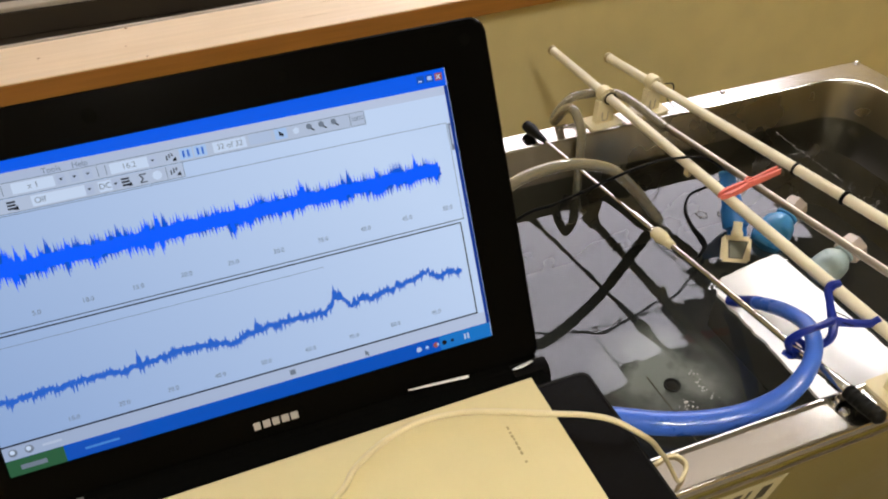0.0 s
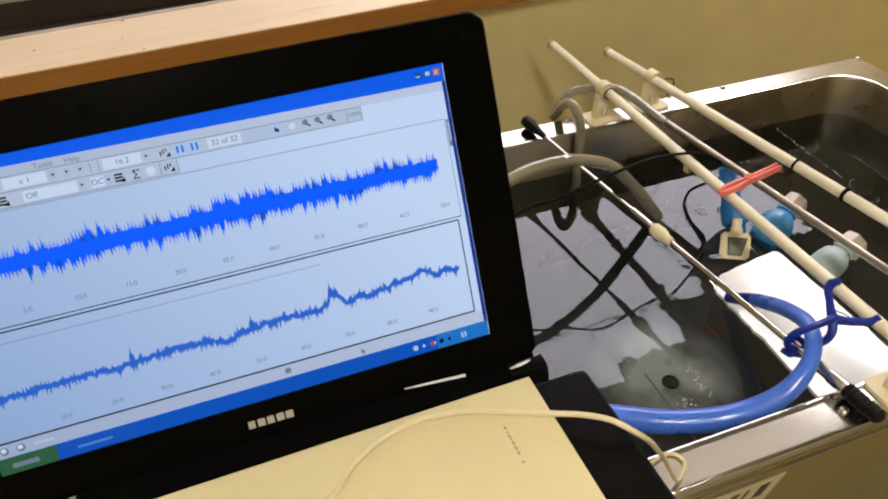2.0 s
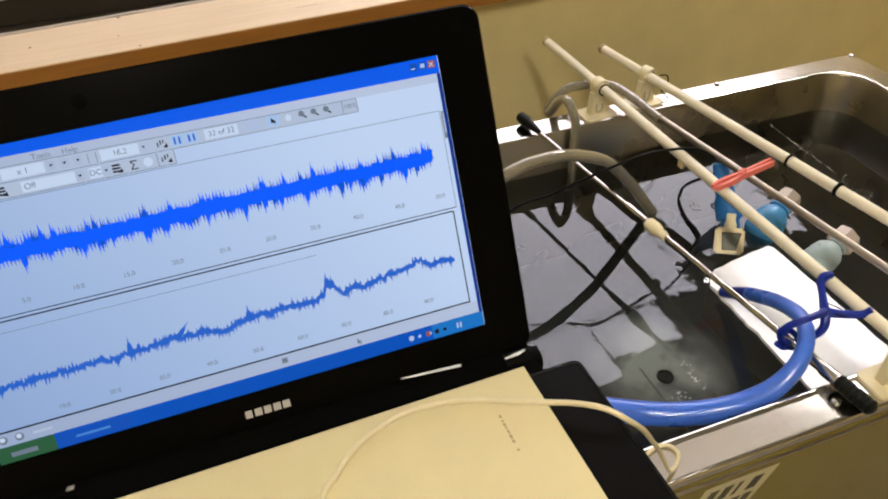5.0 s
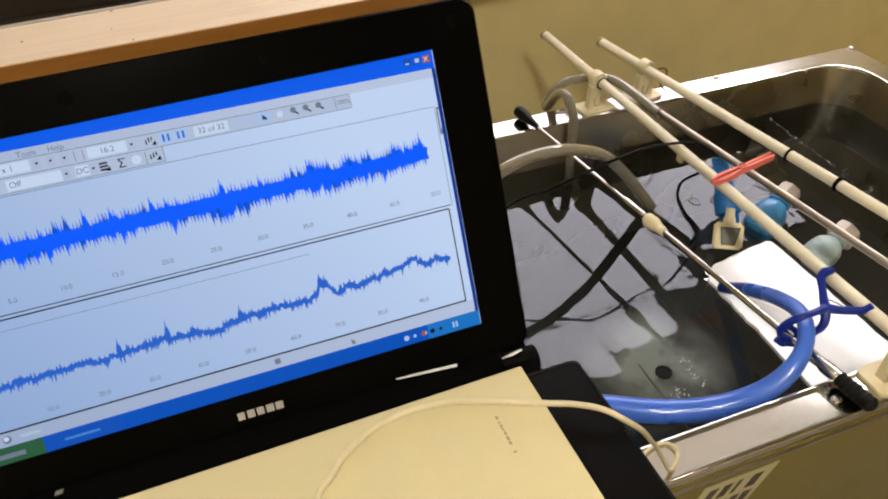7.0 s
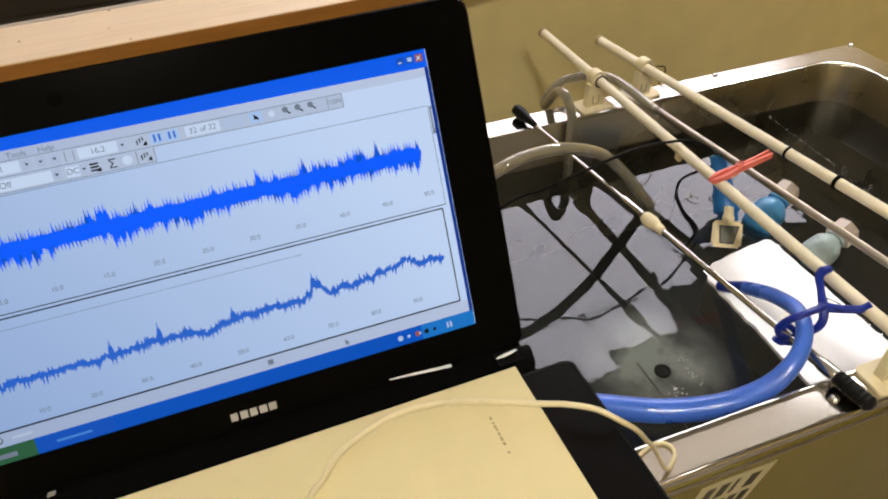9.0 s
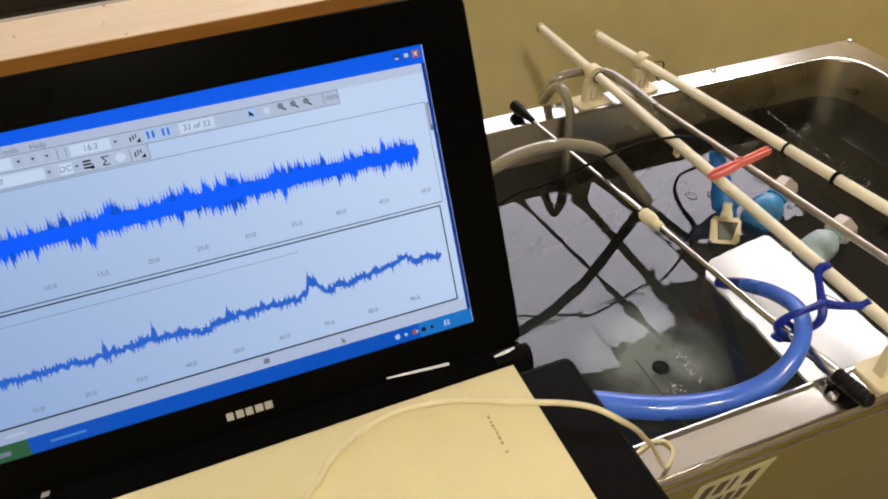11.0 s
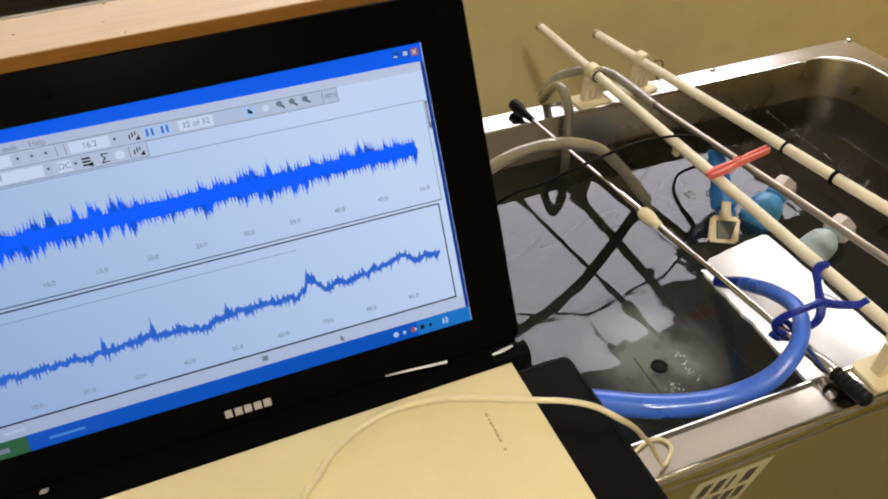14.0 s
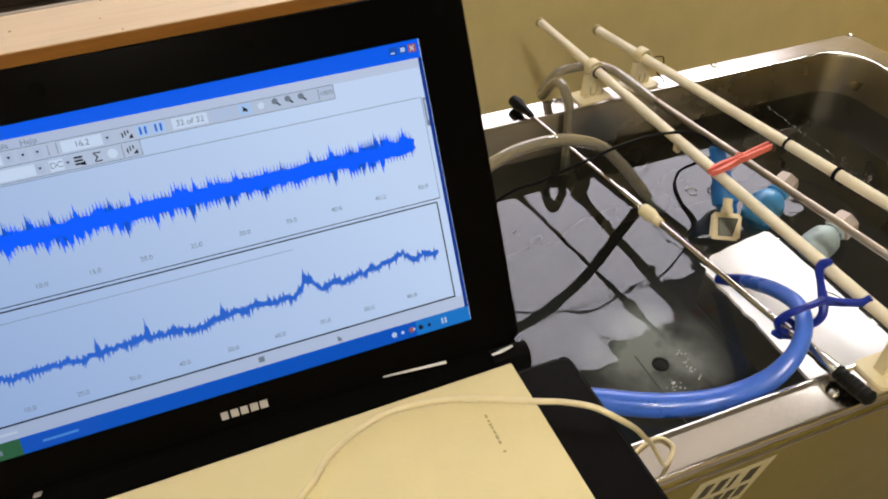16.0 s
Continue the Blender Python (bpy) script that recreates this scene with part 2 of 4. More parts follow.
def tube(points, radius, bm=None, segs=12, smoothing=True, steps=8):
    """A round tube along points; radius is one number or one per point."""
    own = bm or bmesh.new()
    pts = [Vector(p) for p in points]
    rad = list(radius) if isinstance(radius, (list, tuple)) else [radius] * len(pts)
    if smoothing and len(pts) > 2:
        fine, fr = [], []
        for i in range(len(pts) - 1):
            p0, p1, p2, p3 = pts[max(i - 1, 0)], pts[i], pts[i + 1], pts[min(i + 2, len(pts) - 1)]
            for k in range(steps):
                t = k / steps
                fine.append(0.5 * (2 * p1 + (p2 - p0) * t + (2 * p0 - 5 * p1 + 4 * p2 - p3) * t * t + (3 * p1 - p0 - 3 * p2 + p3) * t ** 3))
                fr.append(rad[i] * (1 - t) + rad[i + 1] * t)
        fine.append(pts[-1])
        fr.append(rad[-1])
        pts, rad = fine, fr
    rings, side = [], None
    for i, p in enumerate(pts):
        d = (pts[min(i + 1, len(pts) - 1)] - pts[max(i - 1, 0)]).normalized()
        if side is None:
            side = d.orthogonal().normalized()
        side = (side - d * side.dot(d)).normalized()
        up = d.cross(side)
        rings.append([own.verts.new(p + rad[i] * (math.cos(a) * side + math.sin(a) * up)) for a in (2 * math.pi * k / segs for k in range(segs))])
    for a, b in zip(rings, rings[1:]):
        for k in range(segs):
            own.faces.new((a[k], a[(k + 1) % segs], b[(k + 1) % segs], b[k]))
    own.faces.new(rings[0][::-1])
    own.faces.new(rings[-1])
    return own


def lathe(profile, segs=24, bm=None):
    """Turned round z: (radius, height) pairs."""
    own = bm or bmesh.new()
    rings = [[own.verts.new((max(r, 1e-5) * math.cos(2 * math.pi * k / segs), max(r, 1e-5) * math.sin(2 * math.pi * k / segs), z)) for k in range(segs)] for r, z in profile]
    for a, b in zip(rings, rings[1:]):
        for k in range(segs):
            own.faces.new((a[k], a[(k + 1) % segs], b[(k + 1) % segs], b[k]))
    own.faces.new(rings[0][::-1])
    own.faces.new(rings[-1])
    return own


def outline(pts, z0, z1, bm=None):
    """A flat shape in x and y, given thickness."""
    own = bm or bmesh.new()
    lo = [own.verts.new((x, y, z0)) for x, y in pts]
    hi = [own.verts.new((x, y, z1)) for x, y in pts]
    own.faces.new(lo[::-1])
    own.faces.new(hi)
    n = len(pts)
    for k in range(n):
        own.faces.new((lo[k], lo[(k + 1) % n], hi[(k + 1) % n], hi[k]))
    return own


def rounded(x0, y0, x1, y1, r, n=6):
    """Rounded rectangle outline, counter-clockwise; r: one radius or four (from lower left)."""
    rs = r if isinstance(r, (list, tuple)) else [r] * 4
    out = []
    for (cx, cy, a0), q in zip(((x0, y0, 180), (x1, y0, 270), (x1, y1, 0), (x0, y1, 90)), rs):
        sx, sy = (1 if cx == x0 else -1), (1 if cy == y0 else -1)
        for k in range(n + 1):
            a = radians(a0 + 90 * k / n)
            out.append((cx + sx * q + q * math.cos(a), cy + sy * q + q * math.sin(a)))
    return out


def aim(a, b):
    """A pose at a whose z axis points to b."""
    d = Vector(b) - Vector(a)
    return Matrix.Translation(a) @ d.to_track_quat("Z", "Y").to_matrix().to_4x4()


# ---- the room ----
def room():
    tagged(part("floor", box(-2.6, -3.0, -0.1, 4.2, 4.4, 0.0), M_FLOOR), "grey vinyl laboratory floor", "floor", kind="structure")
    tagged(part("ceiling", box(-2.6, -3.0, 2.62, 4.2, 4.4, 2.72), M_PLASTER), "pale grey plaster ceiling with lamps", "ceiling", kind="structure")
    for n, b in (("wall_south", (-2.6, -3.1, 0, 4.2, -3.0, 2.62)), ("wall_north", (-2.6, 4.4, 0, 4.2, 4.5, 2.62)),
                 ("wall_west", (-2.7, -3.0, 0, -2.6, 4.4, 2.62)), ("wall_east", (4.2, -3.0, 0, 4.3, 4.4, 2.62))):
        tagged(part(n, box(*b), M_WALL), "plain beige painted room wall", "wall", kind="structure")
    # low partition behind the tank with a wooden cap
    tagged(part("wall_partition", box(-2.0, 1.03, 0.0, 2.10, 1.14, 0.925), M_WALL), "beige painted low partition behind the tank", "wall", kind="structure")
    # out of view: blocks light so the partition darkens to the right
    tagged(part("wall_unseen_blocker", box(1.70, -0.6, 0.0, 1.80, 1.027, 0.925), M_WALL), "unseen low side wall kept to darken the partition", "wall", kind="structure")
    cap = empty("wooden_ledge", pose(0, 1.0, 0.9280, 0, -1.2, 0), "pale wooden ledge with orange front edge on the partition", "ledge")
    part("board", box(-2.0, -0.015, 0.0005, 1.9, 0.152, 0.0372, 0.002), M_WOOD, cap, "pale pinkish wooden board")
    part("front_edge", box(-2.0, -0.019, 0.0, 1.9, -0.0155, 0.0365, 0.0008), M_EDGE, cap, "orange brown wooden edge strip")
    part("back_strip", box(-2.0, 0.1525, -0.004, 1.9, 0.166, 0.0385, 0.002), M_ALU, cap, "pale metal strip along the back")
    for x, y, r in ((-0.228, -0.004, 0.0022), (-0.258, 0.146, 0.0030), (-0.262, 0.060, 0.0016), (-0.412, 0.075, 0.0026)):
        part("knot", lathe([(0.0, 0.0373), (r, 0.0373), (r * 0.9, 0.0377), (0.0, 0.0377)], 10), M_EDGE, cap, "small dark knot mark", m=pose(x, y, 0))
    far = empty("bench", pose(0, 1.3, 0), "dark low bench behind the wooden ledge", "bench")
    part("top", box(-2.0, -0.12, 0.86, 1.3, 0.62, 0.90, 0.004), M_DARKTOP, far)
    part("cabinet", box(-1.98, -0.10, 0.0, 1.28, 0.60, 0.86), M_WALL, far, "beige cabinet front")
    part("upstand", box(-2.0, 0.052, 0.9005, 1.3, 0.085, 0.952, 0.002), M_DARKTOP, far)
    part("upstand_cap", box(-2.0, 0.050, 0.9525, 1.3, 0.090, 0.962, 0.002), M_ALU, far, "pale edge strip")


def ceiling_lamp(x0, y0, x1, y1, material, label, z=2.6):
    lamp = empty("ceiling_lamp", pose((x0 + x1) / 2, (y0 + y1) / 2, z), label, "lamp", group="ceiling lamps")
    w, d = (x1 - x0) / 2, (y1 - y0) / 2
    part("diffuser", box(-w + 0.0034, -d + 0.0034, 0.0, w - 0.0034, d - 0.0034, 0.012), material, lamp, "glowing white diffuser")
    bm = bmesh.new()
    for b in ((-w, -d, -w + 0.003, d), (w - 0.003, -d, w, d), (-w + 0.0032, -d, w - 0.0032, -d + 0.003), (-w + 0.0032, d - 0.003, w - 0.0032, d)):
        box(b[0], b[1], -0.004, b[2], b[3], 0.02, bm=bm)
    part("frame", bm, M_PLASTER, lamp)


def overhead():
    # added lamp, sized so its mirror image bleaches the white plate
    ceiling_lamp(2.03, 1.06, 2.50, 1.90, M_GLARELAMP, "bright added lamp that puts white glare on the plate")
    ceiling_lamp(0.45, 1.475, 1.329, 1.828, M_LAMPDIM, "narrow soft ceiling light panel with pale diffuser")
    ceiling_lamp(1.331, 1.58, 1.71, 1.828, M_LAMPDIM, "short soft ceiling light panel with pale diffuser")
    ceiling_lamp(0.45, 1.83, 1.98, 3.9, M_LAMPDIM, "long soft ceiling light panel with pale diffuser")
    ceiling_lamp(1.985, 2.02, 2.80, 3.9, M_LAMPDIM, "long soft ceiling light panel with pale diffuser")
    # added fill panel, gives the rear rim something white to reflect
    ceiling_lamp(2.82, 2.9, 3.45, 3.9, M_LAMPDIM, "small soft fill panel added to whiten the rear rim")
    # two dim glowing panels added, only to brighten what the tank rim reflects
    ceiling_lamp(3.46, 2.9, 4.10, 3.9, M_RIMFILL, "small dim fill panel added for the rear rim's right end")
    ceiling_lamp(0.75, 0.72, 1.72, 1.08, M_RIMFILL, "dim fill panel added to brighten the front rim")
    ceiling_lamp(-0.37, -1.90, -0.17, -0.70, M_STRIP, "narrow warm strip lamp on the ceiling")
    ceiling_lamp(1.04, -1.20, 1.08, -0.70, M_STRIP, "short warm strip lamp on the ceiling")
    # extra lamp added to lift the ledge and the bench behind it
    ceiling_lamp(-1.30, 0.55, -0.75, 0.63, M_STRIP, "narrow warm fill lamp added to brighten the wooden ledge")


# ---- the water tank ----
RIM, WATER = 0.85, 0.773
TX0, TX1, TY0, TY1 = -0.28, 1.082, -0.046, 0.6675
IX0, IX1, IY0, IY1 = -0.23, 1.027, 0.0012, 0.6175


def bolt_bm():
    return lathe([(0.0055, 0.0), (0.0055, 0.0012), (0.0048, 0.0026), (0.003, 0.0036), (0.0, 0.004)], 16)


def tank():
    t = empty("water_tank", pose(0, 0, 0), "stainless steel laboratory water tank with beige front panel", "tank")
    inner = rounded(IX0, IY0, IX1, IY1, [0.03, 0.03, 0.068, 0.03], 8)
    n = len(inner)
    bm = bmesh.new()
    rows = []
    # turned-down outer edge, flat top, rolled bead along the basin
    for d, z in ((0.0, -0.013), (0.0, -0.0035), (0.0012, -0.001), (0.0038, 0.0), (0.0046, 0.0)):
        rows.append([bm.verts.new((x, y, RIM + z)) for x, y in rounded(TX0 + d, TY0 + d, TX1 - d, TY1 - d, [0.008, 0.008, 0.022, 0.008], 8)])
    for d, z in ((0.0078, 0.0), (0.0070, 0.0), (0.0048, 0.0014), (0.0026, 0.0018), (0.0008, 0.0012)):
        rows.append([bm.verts.new((x, y, RIM + z)) for x, y in rounded(IX0 - d, IY0 - d, IX1 + d, IY1 + d, [0.03 + d, 0.03 + d, 0.068 + d, 0.03 + d], 8)])
    for a, b in zip(rows, rows[1:]):
        for k in range(n):
            j = (k + 1) % n
            bm.faces.new((a[k], a[j], b[j], b[k]))
    part("rim", bm, M_STEEL, t, "bright brushed steel rim", soft=60)
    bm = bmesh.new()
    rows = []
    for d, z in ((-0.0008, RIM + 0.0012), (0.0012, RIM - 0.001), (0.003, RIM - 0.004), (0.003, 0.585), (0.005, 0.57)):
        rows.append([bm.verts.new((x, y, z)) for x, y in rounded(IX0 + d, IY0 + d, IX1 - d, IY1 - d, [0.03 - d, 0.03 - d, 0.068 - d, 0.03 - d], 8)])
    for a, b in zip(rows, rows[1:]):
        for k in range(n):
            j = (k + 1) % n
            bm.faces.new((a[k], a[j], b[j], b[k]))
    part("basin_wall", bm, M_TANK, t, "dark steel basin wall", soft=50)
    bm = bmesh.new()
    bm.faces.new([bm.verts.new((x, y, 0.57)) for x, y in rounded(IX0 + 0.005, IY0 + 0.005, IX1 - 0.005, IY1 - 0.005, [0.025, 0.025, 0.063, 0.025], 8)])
    part("basin_bottom", bm, M_BOTTOMSHADE, t, "steel basin bottom coloured dark as in shade")
    part("seam", box(0.4160, IY0 + 0.02, 0.5703, 0.4182, 0.305, 0.5710), M_TANK, t, "dark seam in the basin bottom")
    part("drain", lathe([(0.0, 0.5705), (0.0135, 0.5705), (0.0135, 0.5735), (0.0105, 0.5745), (0.0095, 0.572), (0.0, 0.572)], 24), M_RUBBER, t, "dark drain hole", m=pose(0.4447, 0.2733, 0.0))
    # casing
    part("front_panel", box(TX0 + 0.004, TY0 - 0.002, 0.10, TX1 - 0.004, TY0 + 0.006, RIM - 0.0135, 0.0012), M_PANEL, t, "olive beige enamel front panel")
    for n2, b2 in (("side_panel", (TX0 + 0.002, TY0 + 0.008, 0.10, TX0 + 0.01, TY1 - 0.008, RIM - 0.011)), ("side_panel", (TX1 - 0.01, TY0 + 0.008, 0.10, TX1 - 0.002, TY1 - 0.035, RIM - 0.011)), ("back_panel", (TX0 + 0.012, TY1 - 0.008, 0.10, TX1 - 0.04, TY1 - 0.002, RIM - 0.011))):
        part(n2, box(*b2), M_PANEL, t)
    part("edge_strip", box(TX0 + 0.002, TY0 - 0.0052, RIM - 0.0195, TX1 - 0.002, TY0 - 0.0022, RIM - 0.0160, 0.0008), M_DULL, t, "thin steel strip along the panel top")
    part("plinth", box(TX0 + 0.03, TY0 + 0.03, 0.0, TX1 - 0.03, TY1 - 0.03, 0.10), M_BLACK, t, "dark plinth")
    first = None
    for x, y in ((0.4295, 0.6573), (0.757, 0.6573), (1.0724, 0.6573), (0.0845, 0.6573), (0.4175, -0.0232), (0.745, -0.0232), (0.09, -0.0232)):
        if first is None:
            first = part("bolt", bolt_bm(), M_CHROME, t, m=pose(x, y, RIM))
        else:
            o = new("bolt", first.data)
            o.parent, o.matrix_basis = t, pose(x, y, RIM)
    # sticker on the panel, its writing as plain bars
    s = part("sticker", outline([(0.215, 0.752), (0.30, 0.752), (0.3315, 0.8175), (0.236, 0.8175)], 0, 0.0008), M_DECALBG, t, "pale sticker with dark printing")
    s.matrix_basis = Matrix(((1, 0, 0, 0), (0, 0, -1, TY0 - 0.0024), (0, 1, 0, 0), (0, 0, 0, 1)))
    bm = bmesh.new()
    for k, (w, h) in enumerate(((0.011, 0.02), (0.011, 0.02), (0.005, 0.02), (0.013, 0.02))):
        x = 0.236 + 0.0185 * k
        outline([(x, 0.789), (x + w, 0.789), (x + w + 0.009, 0.789 + h), (x + 0.009, 0.789 + h)], 0.0009, 0.0012, bm)
    for k in range(5):
        x = 0.222 + 0.016 * k
        outline([(x, 0.763), (x + 0.011, 0.763), (x + 0.019, 0.781), (x + 0.008, 0.781)], 0.0009, 0.0012, bm)
    part("print", bm, M_DECAL, s, "dark slanted print bars")
    return t


def water():
    nx, ny = 460, 260
    x0, x1, y0, y1 = IX0 - 0.012, IX1 + 0.012, IY0 - 0.012, IY1 + 0.012
    verts, faces = [], []
    for j in range(ny + 1):
        for i in range(nx + 1):
            x, y = x0 + (x1 - x0) * i / nx, y0 + (y1 - y0) * j / ny
            h = 0.00007 * noise.noise((x * 9, y * 9, 0.3)) + 0.000035 * noise.noise((x * 24, y * 24, 4.1)) + 0.000026 * noise.noise((x * 60, y * 60, 7.7)) + 0.000022 * noise.noise((x * 125, y * 125, 2.2))
            verts.append((x, y, h))
    for j in range(ny):
        for i in range(nx):
            a = j * (nx + 1) + i
            faces.append((a, a + 1, a + nx + 2, a + nx + 1))
    me = bpy.data.meshes.new("water")
    me.from_pydata(verts, [], faces)
    smooth(me, 180)
    me.materials.append(M_WATER)
    w = tagged(new("water", me), "clear rippling water reflecting the ceiling lamps", "water", kind="structure")
    w.location = (0, 0, WATER)
    w.visible_shadow = False
    return w


# ---- things on and in the tank ----
ROD = 0.9056


def plastic_rod(a, b, label):
    r = empty("plastic_rod", aim(a, b), label, "rod", group="ivory rods across the tank")
    ln = (Vector(b) - Vector(a)).length
    part("shaft", lathe([(0.0068, 0.004), (0.0078, 0.006), (0.0078, ln - 0.005), (0.0068, ln)], 20), M_ROD, r)
    part("end_cap", lathe([(0.0, -0.0005), (0.0085, 0.0), (0.0092, 0.0015), (0.0092, 0.0055), (0.0079, 0.007)], 20), M_ENDCAP, r, "darker round end cap")
    return r


def clip_bm():
    """Upright ring holder on a rounded foot; the ring's axis runs along y."""
    foot = outline(rounded(-0.031, -0.022, 0.031, 0.022, 0.008, 5), 0.0, 0.004)
    h = ROD - RIM - 0.004
    stem = bmesh.new()
    # stem outline in x and z, waisted, ring on top
    for y0, y1 in ((-0.0065, 0.0065),):
        prof = []
        for k in range(13):
            t = k / 12
            w = 0.0170 - 0.0030 * t
            prof.append((w, 0.0035 + t * (h - 0.010)))
        left = [(-w, z) for w, z in reversed(prof)]
        pts = prof + left
        lo = [stem.verts.new((x, y0, z)) for x, z in pts]
        hi = [stem.verts.new((x, y1, z)) for x, z in pts]
        n = len(pts)
        stem.faces.new(lo)
        stem.faces.new(hi[::-1])
        for k in range(n):
            stem.faces.new((lo[k], hi[k], hi[(k + 1) % n], lo[(k + 1) % n]))
    ring = bmesh.new()
    segs = 24
    rows = []
    for y, r in ((-0.0095, 0.0082), (-0.0095, 0.0135), (0.0095, 0.0135), (0.0095, 0.0082)):
        rows.append([ring.verts.new((r * math.cos(2 * math.pi * k / segs), y, h + 0.004 + r * math.sin(2 * math.pi * k / segs))) for k in range(segs)])
    for a, b in zip(rows, rows[1:] + rows[:1]):
        for k in range(segs):
            ring.faces.new((a[k], a[(k + 1) % segs], b[(k + 1) % segs], b[k]))
    return foot, stem, ring


def rod_clips():
    base = None
    for x, y, rz in ((0.4945, 0.6445, 2), (0.593, 0.6500, 8), (0.496, -0.020, 0), (0.679, -0.020, 8)):
        if base is None:
            base = empty("rod_clip", pose(x, y, RIM + 0.0002, 0, 0, rz), "cream plastic ring clip standing on the steel rim", "clip", group="rod clips")
            foot, stem, ring = clip_bm()
            part("foot", foot, M_CREAM, base)
            part("stem", stem, M_CREAM, base)
            part("ring", ring, M_CREAM, base)
            part("slot", tube([(-0.0055, -0.0067, 0.024), (-0.0055, -0.0067, 0.012), (-0.003, -0.0067, 0.0085), (0.003, -0.0067, 0.0085), (0.0055, -0.0067, 0.012), (0.0055, -0.0067, 0.024)], 0.0008, segs=6), M_DULL, base, "dark U-shaped clamp groove")
        else:
            copy_thing(base, pose(x, y, RIM + 0.0002, 0, 0, rz))


def steel_rod():
    a, b = Vector((0.3600, 0.650, 0.8625)), Vector((0.4351, -0.0415, 0.8625))
    ln = (b - a).length
    r = empty("probe_rod", aim(a, b), "slim steel probe rod with black ends lying across the tank", "rod")
    j = (Vector((0.3985, 0.3104, 0.8625)) - a).length
    part("thin_shaft", lathe([(0.0032, 0.03), (0.0032, j)], 12), M_CHROME, r, "thin pale shaft")
    part("thick_shaft", lathe([(0.0041, j), (0.0041, ln - 0.06)], 14), M_STEEL, r, "thicker steel shaft")
    part("sleeve", lathe([(0.0052, j - 0.062), (0.0052, j - 0.02)], 12), M_CHROME, r)
    part("joint", lathe([(0.005, j - 0.016), (0.009, j - 0.013), (0.0102, j + 0.0), (0.0085, j + 0.009), (0.006, j + 0.014), (0.0072, j + 0.017), (0.006, j + 0.024), (0.004, j + 0.025)], 18), M_CREAM, r, "cream plastic joint")
    part("rear_cap", lathe([(0.006, -0.02), (0.0095, -0.017), (0.0105, 0.0), (0.008, 0.012), (0.0062, 0.03), (0.0045, 0.045)], 16), M_BLACK, r, "black rubber end cap")
    part("ferrule", lathe([(0.0046, ln - 0.10), (0.0075, ln - 0.085), (0.0065, ln - 0.06), (0.0080, ln - 0.055), (0.0080, ln - 0.032)], 16), M_CHROME, r, "steel ferrule")
    prof = []
    for k in range(7):
        z = ln - 0.034 + 0.0065 * k
        prof += [(0.0088, z), (0.0096, z + 0.002), (0.0086, z + 0.0045)]
    part("front_grip", lathe([(0.007, ln - 0.036)] + prof + [(0.004, ln + 0.013)], 18), M_BLACK, r, "black ribbed grip")
    return r


def second_steel_rod():
    a, b = Vector((0.5520, 0.595, 0.8790)), Vector((0.6190, 0.020, 0.8790))
    ln = (b - a).length
    r = empty("support_rod", aim(a, b), "thin grey steel rod under the clothes peg", "rod")
    part("shaft", lathe([(0.0040, 0.0), (0.0056, 0.001), (0.0056, ln), (0.004, ln + 0.001)], 16), M_DULL, r)
    return r


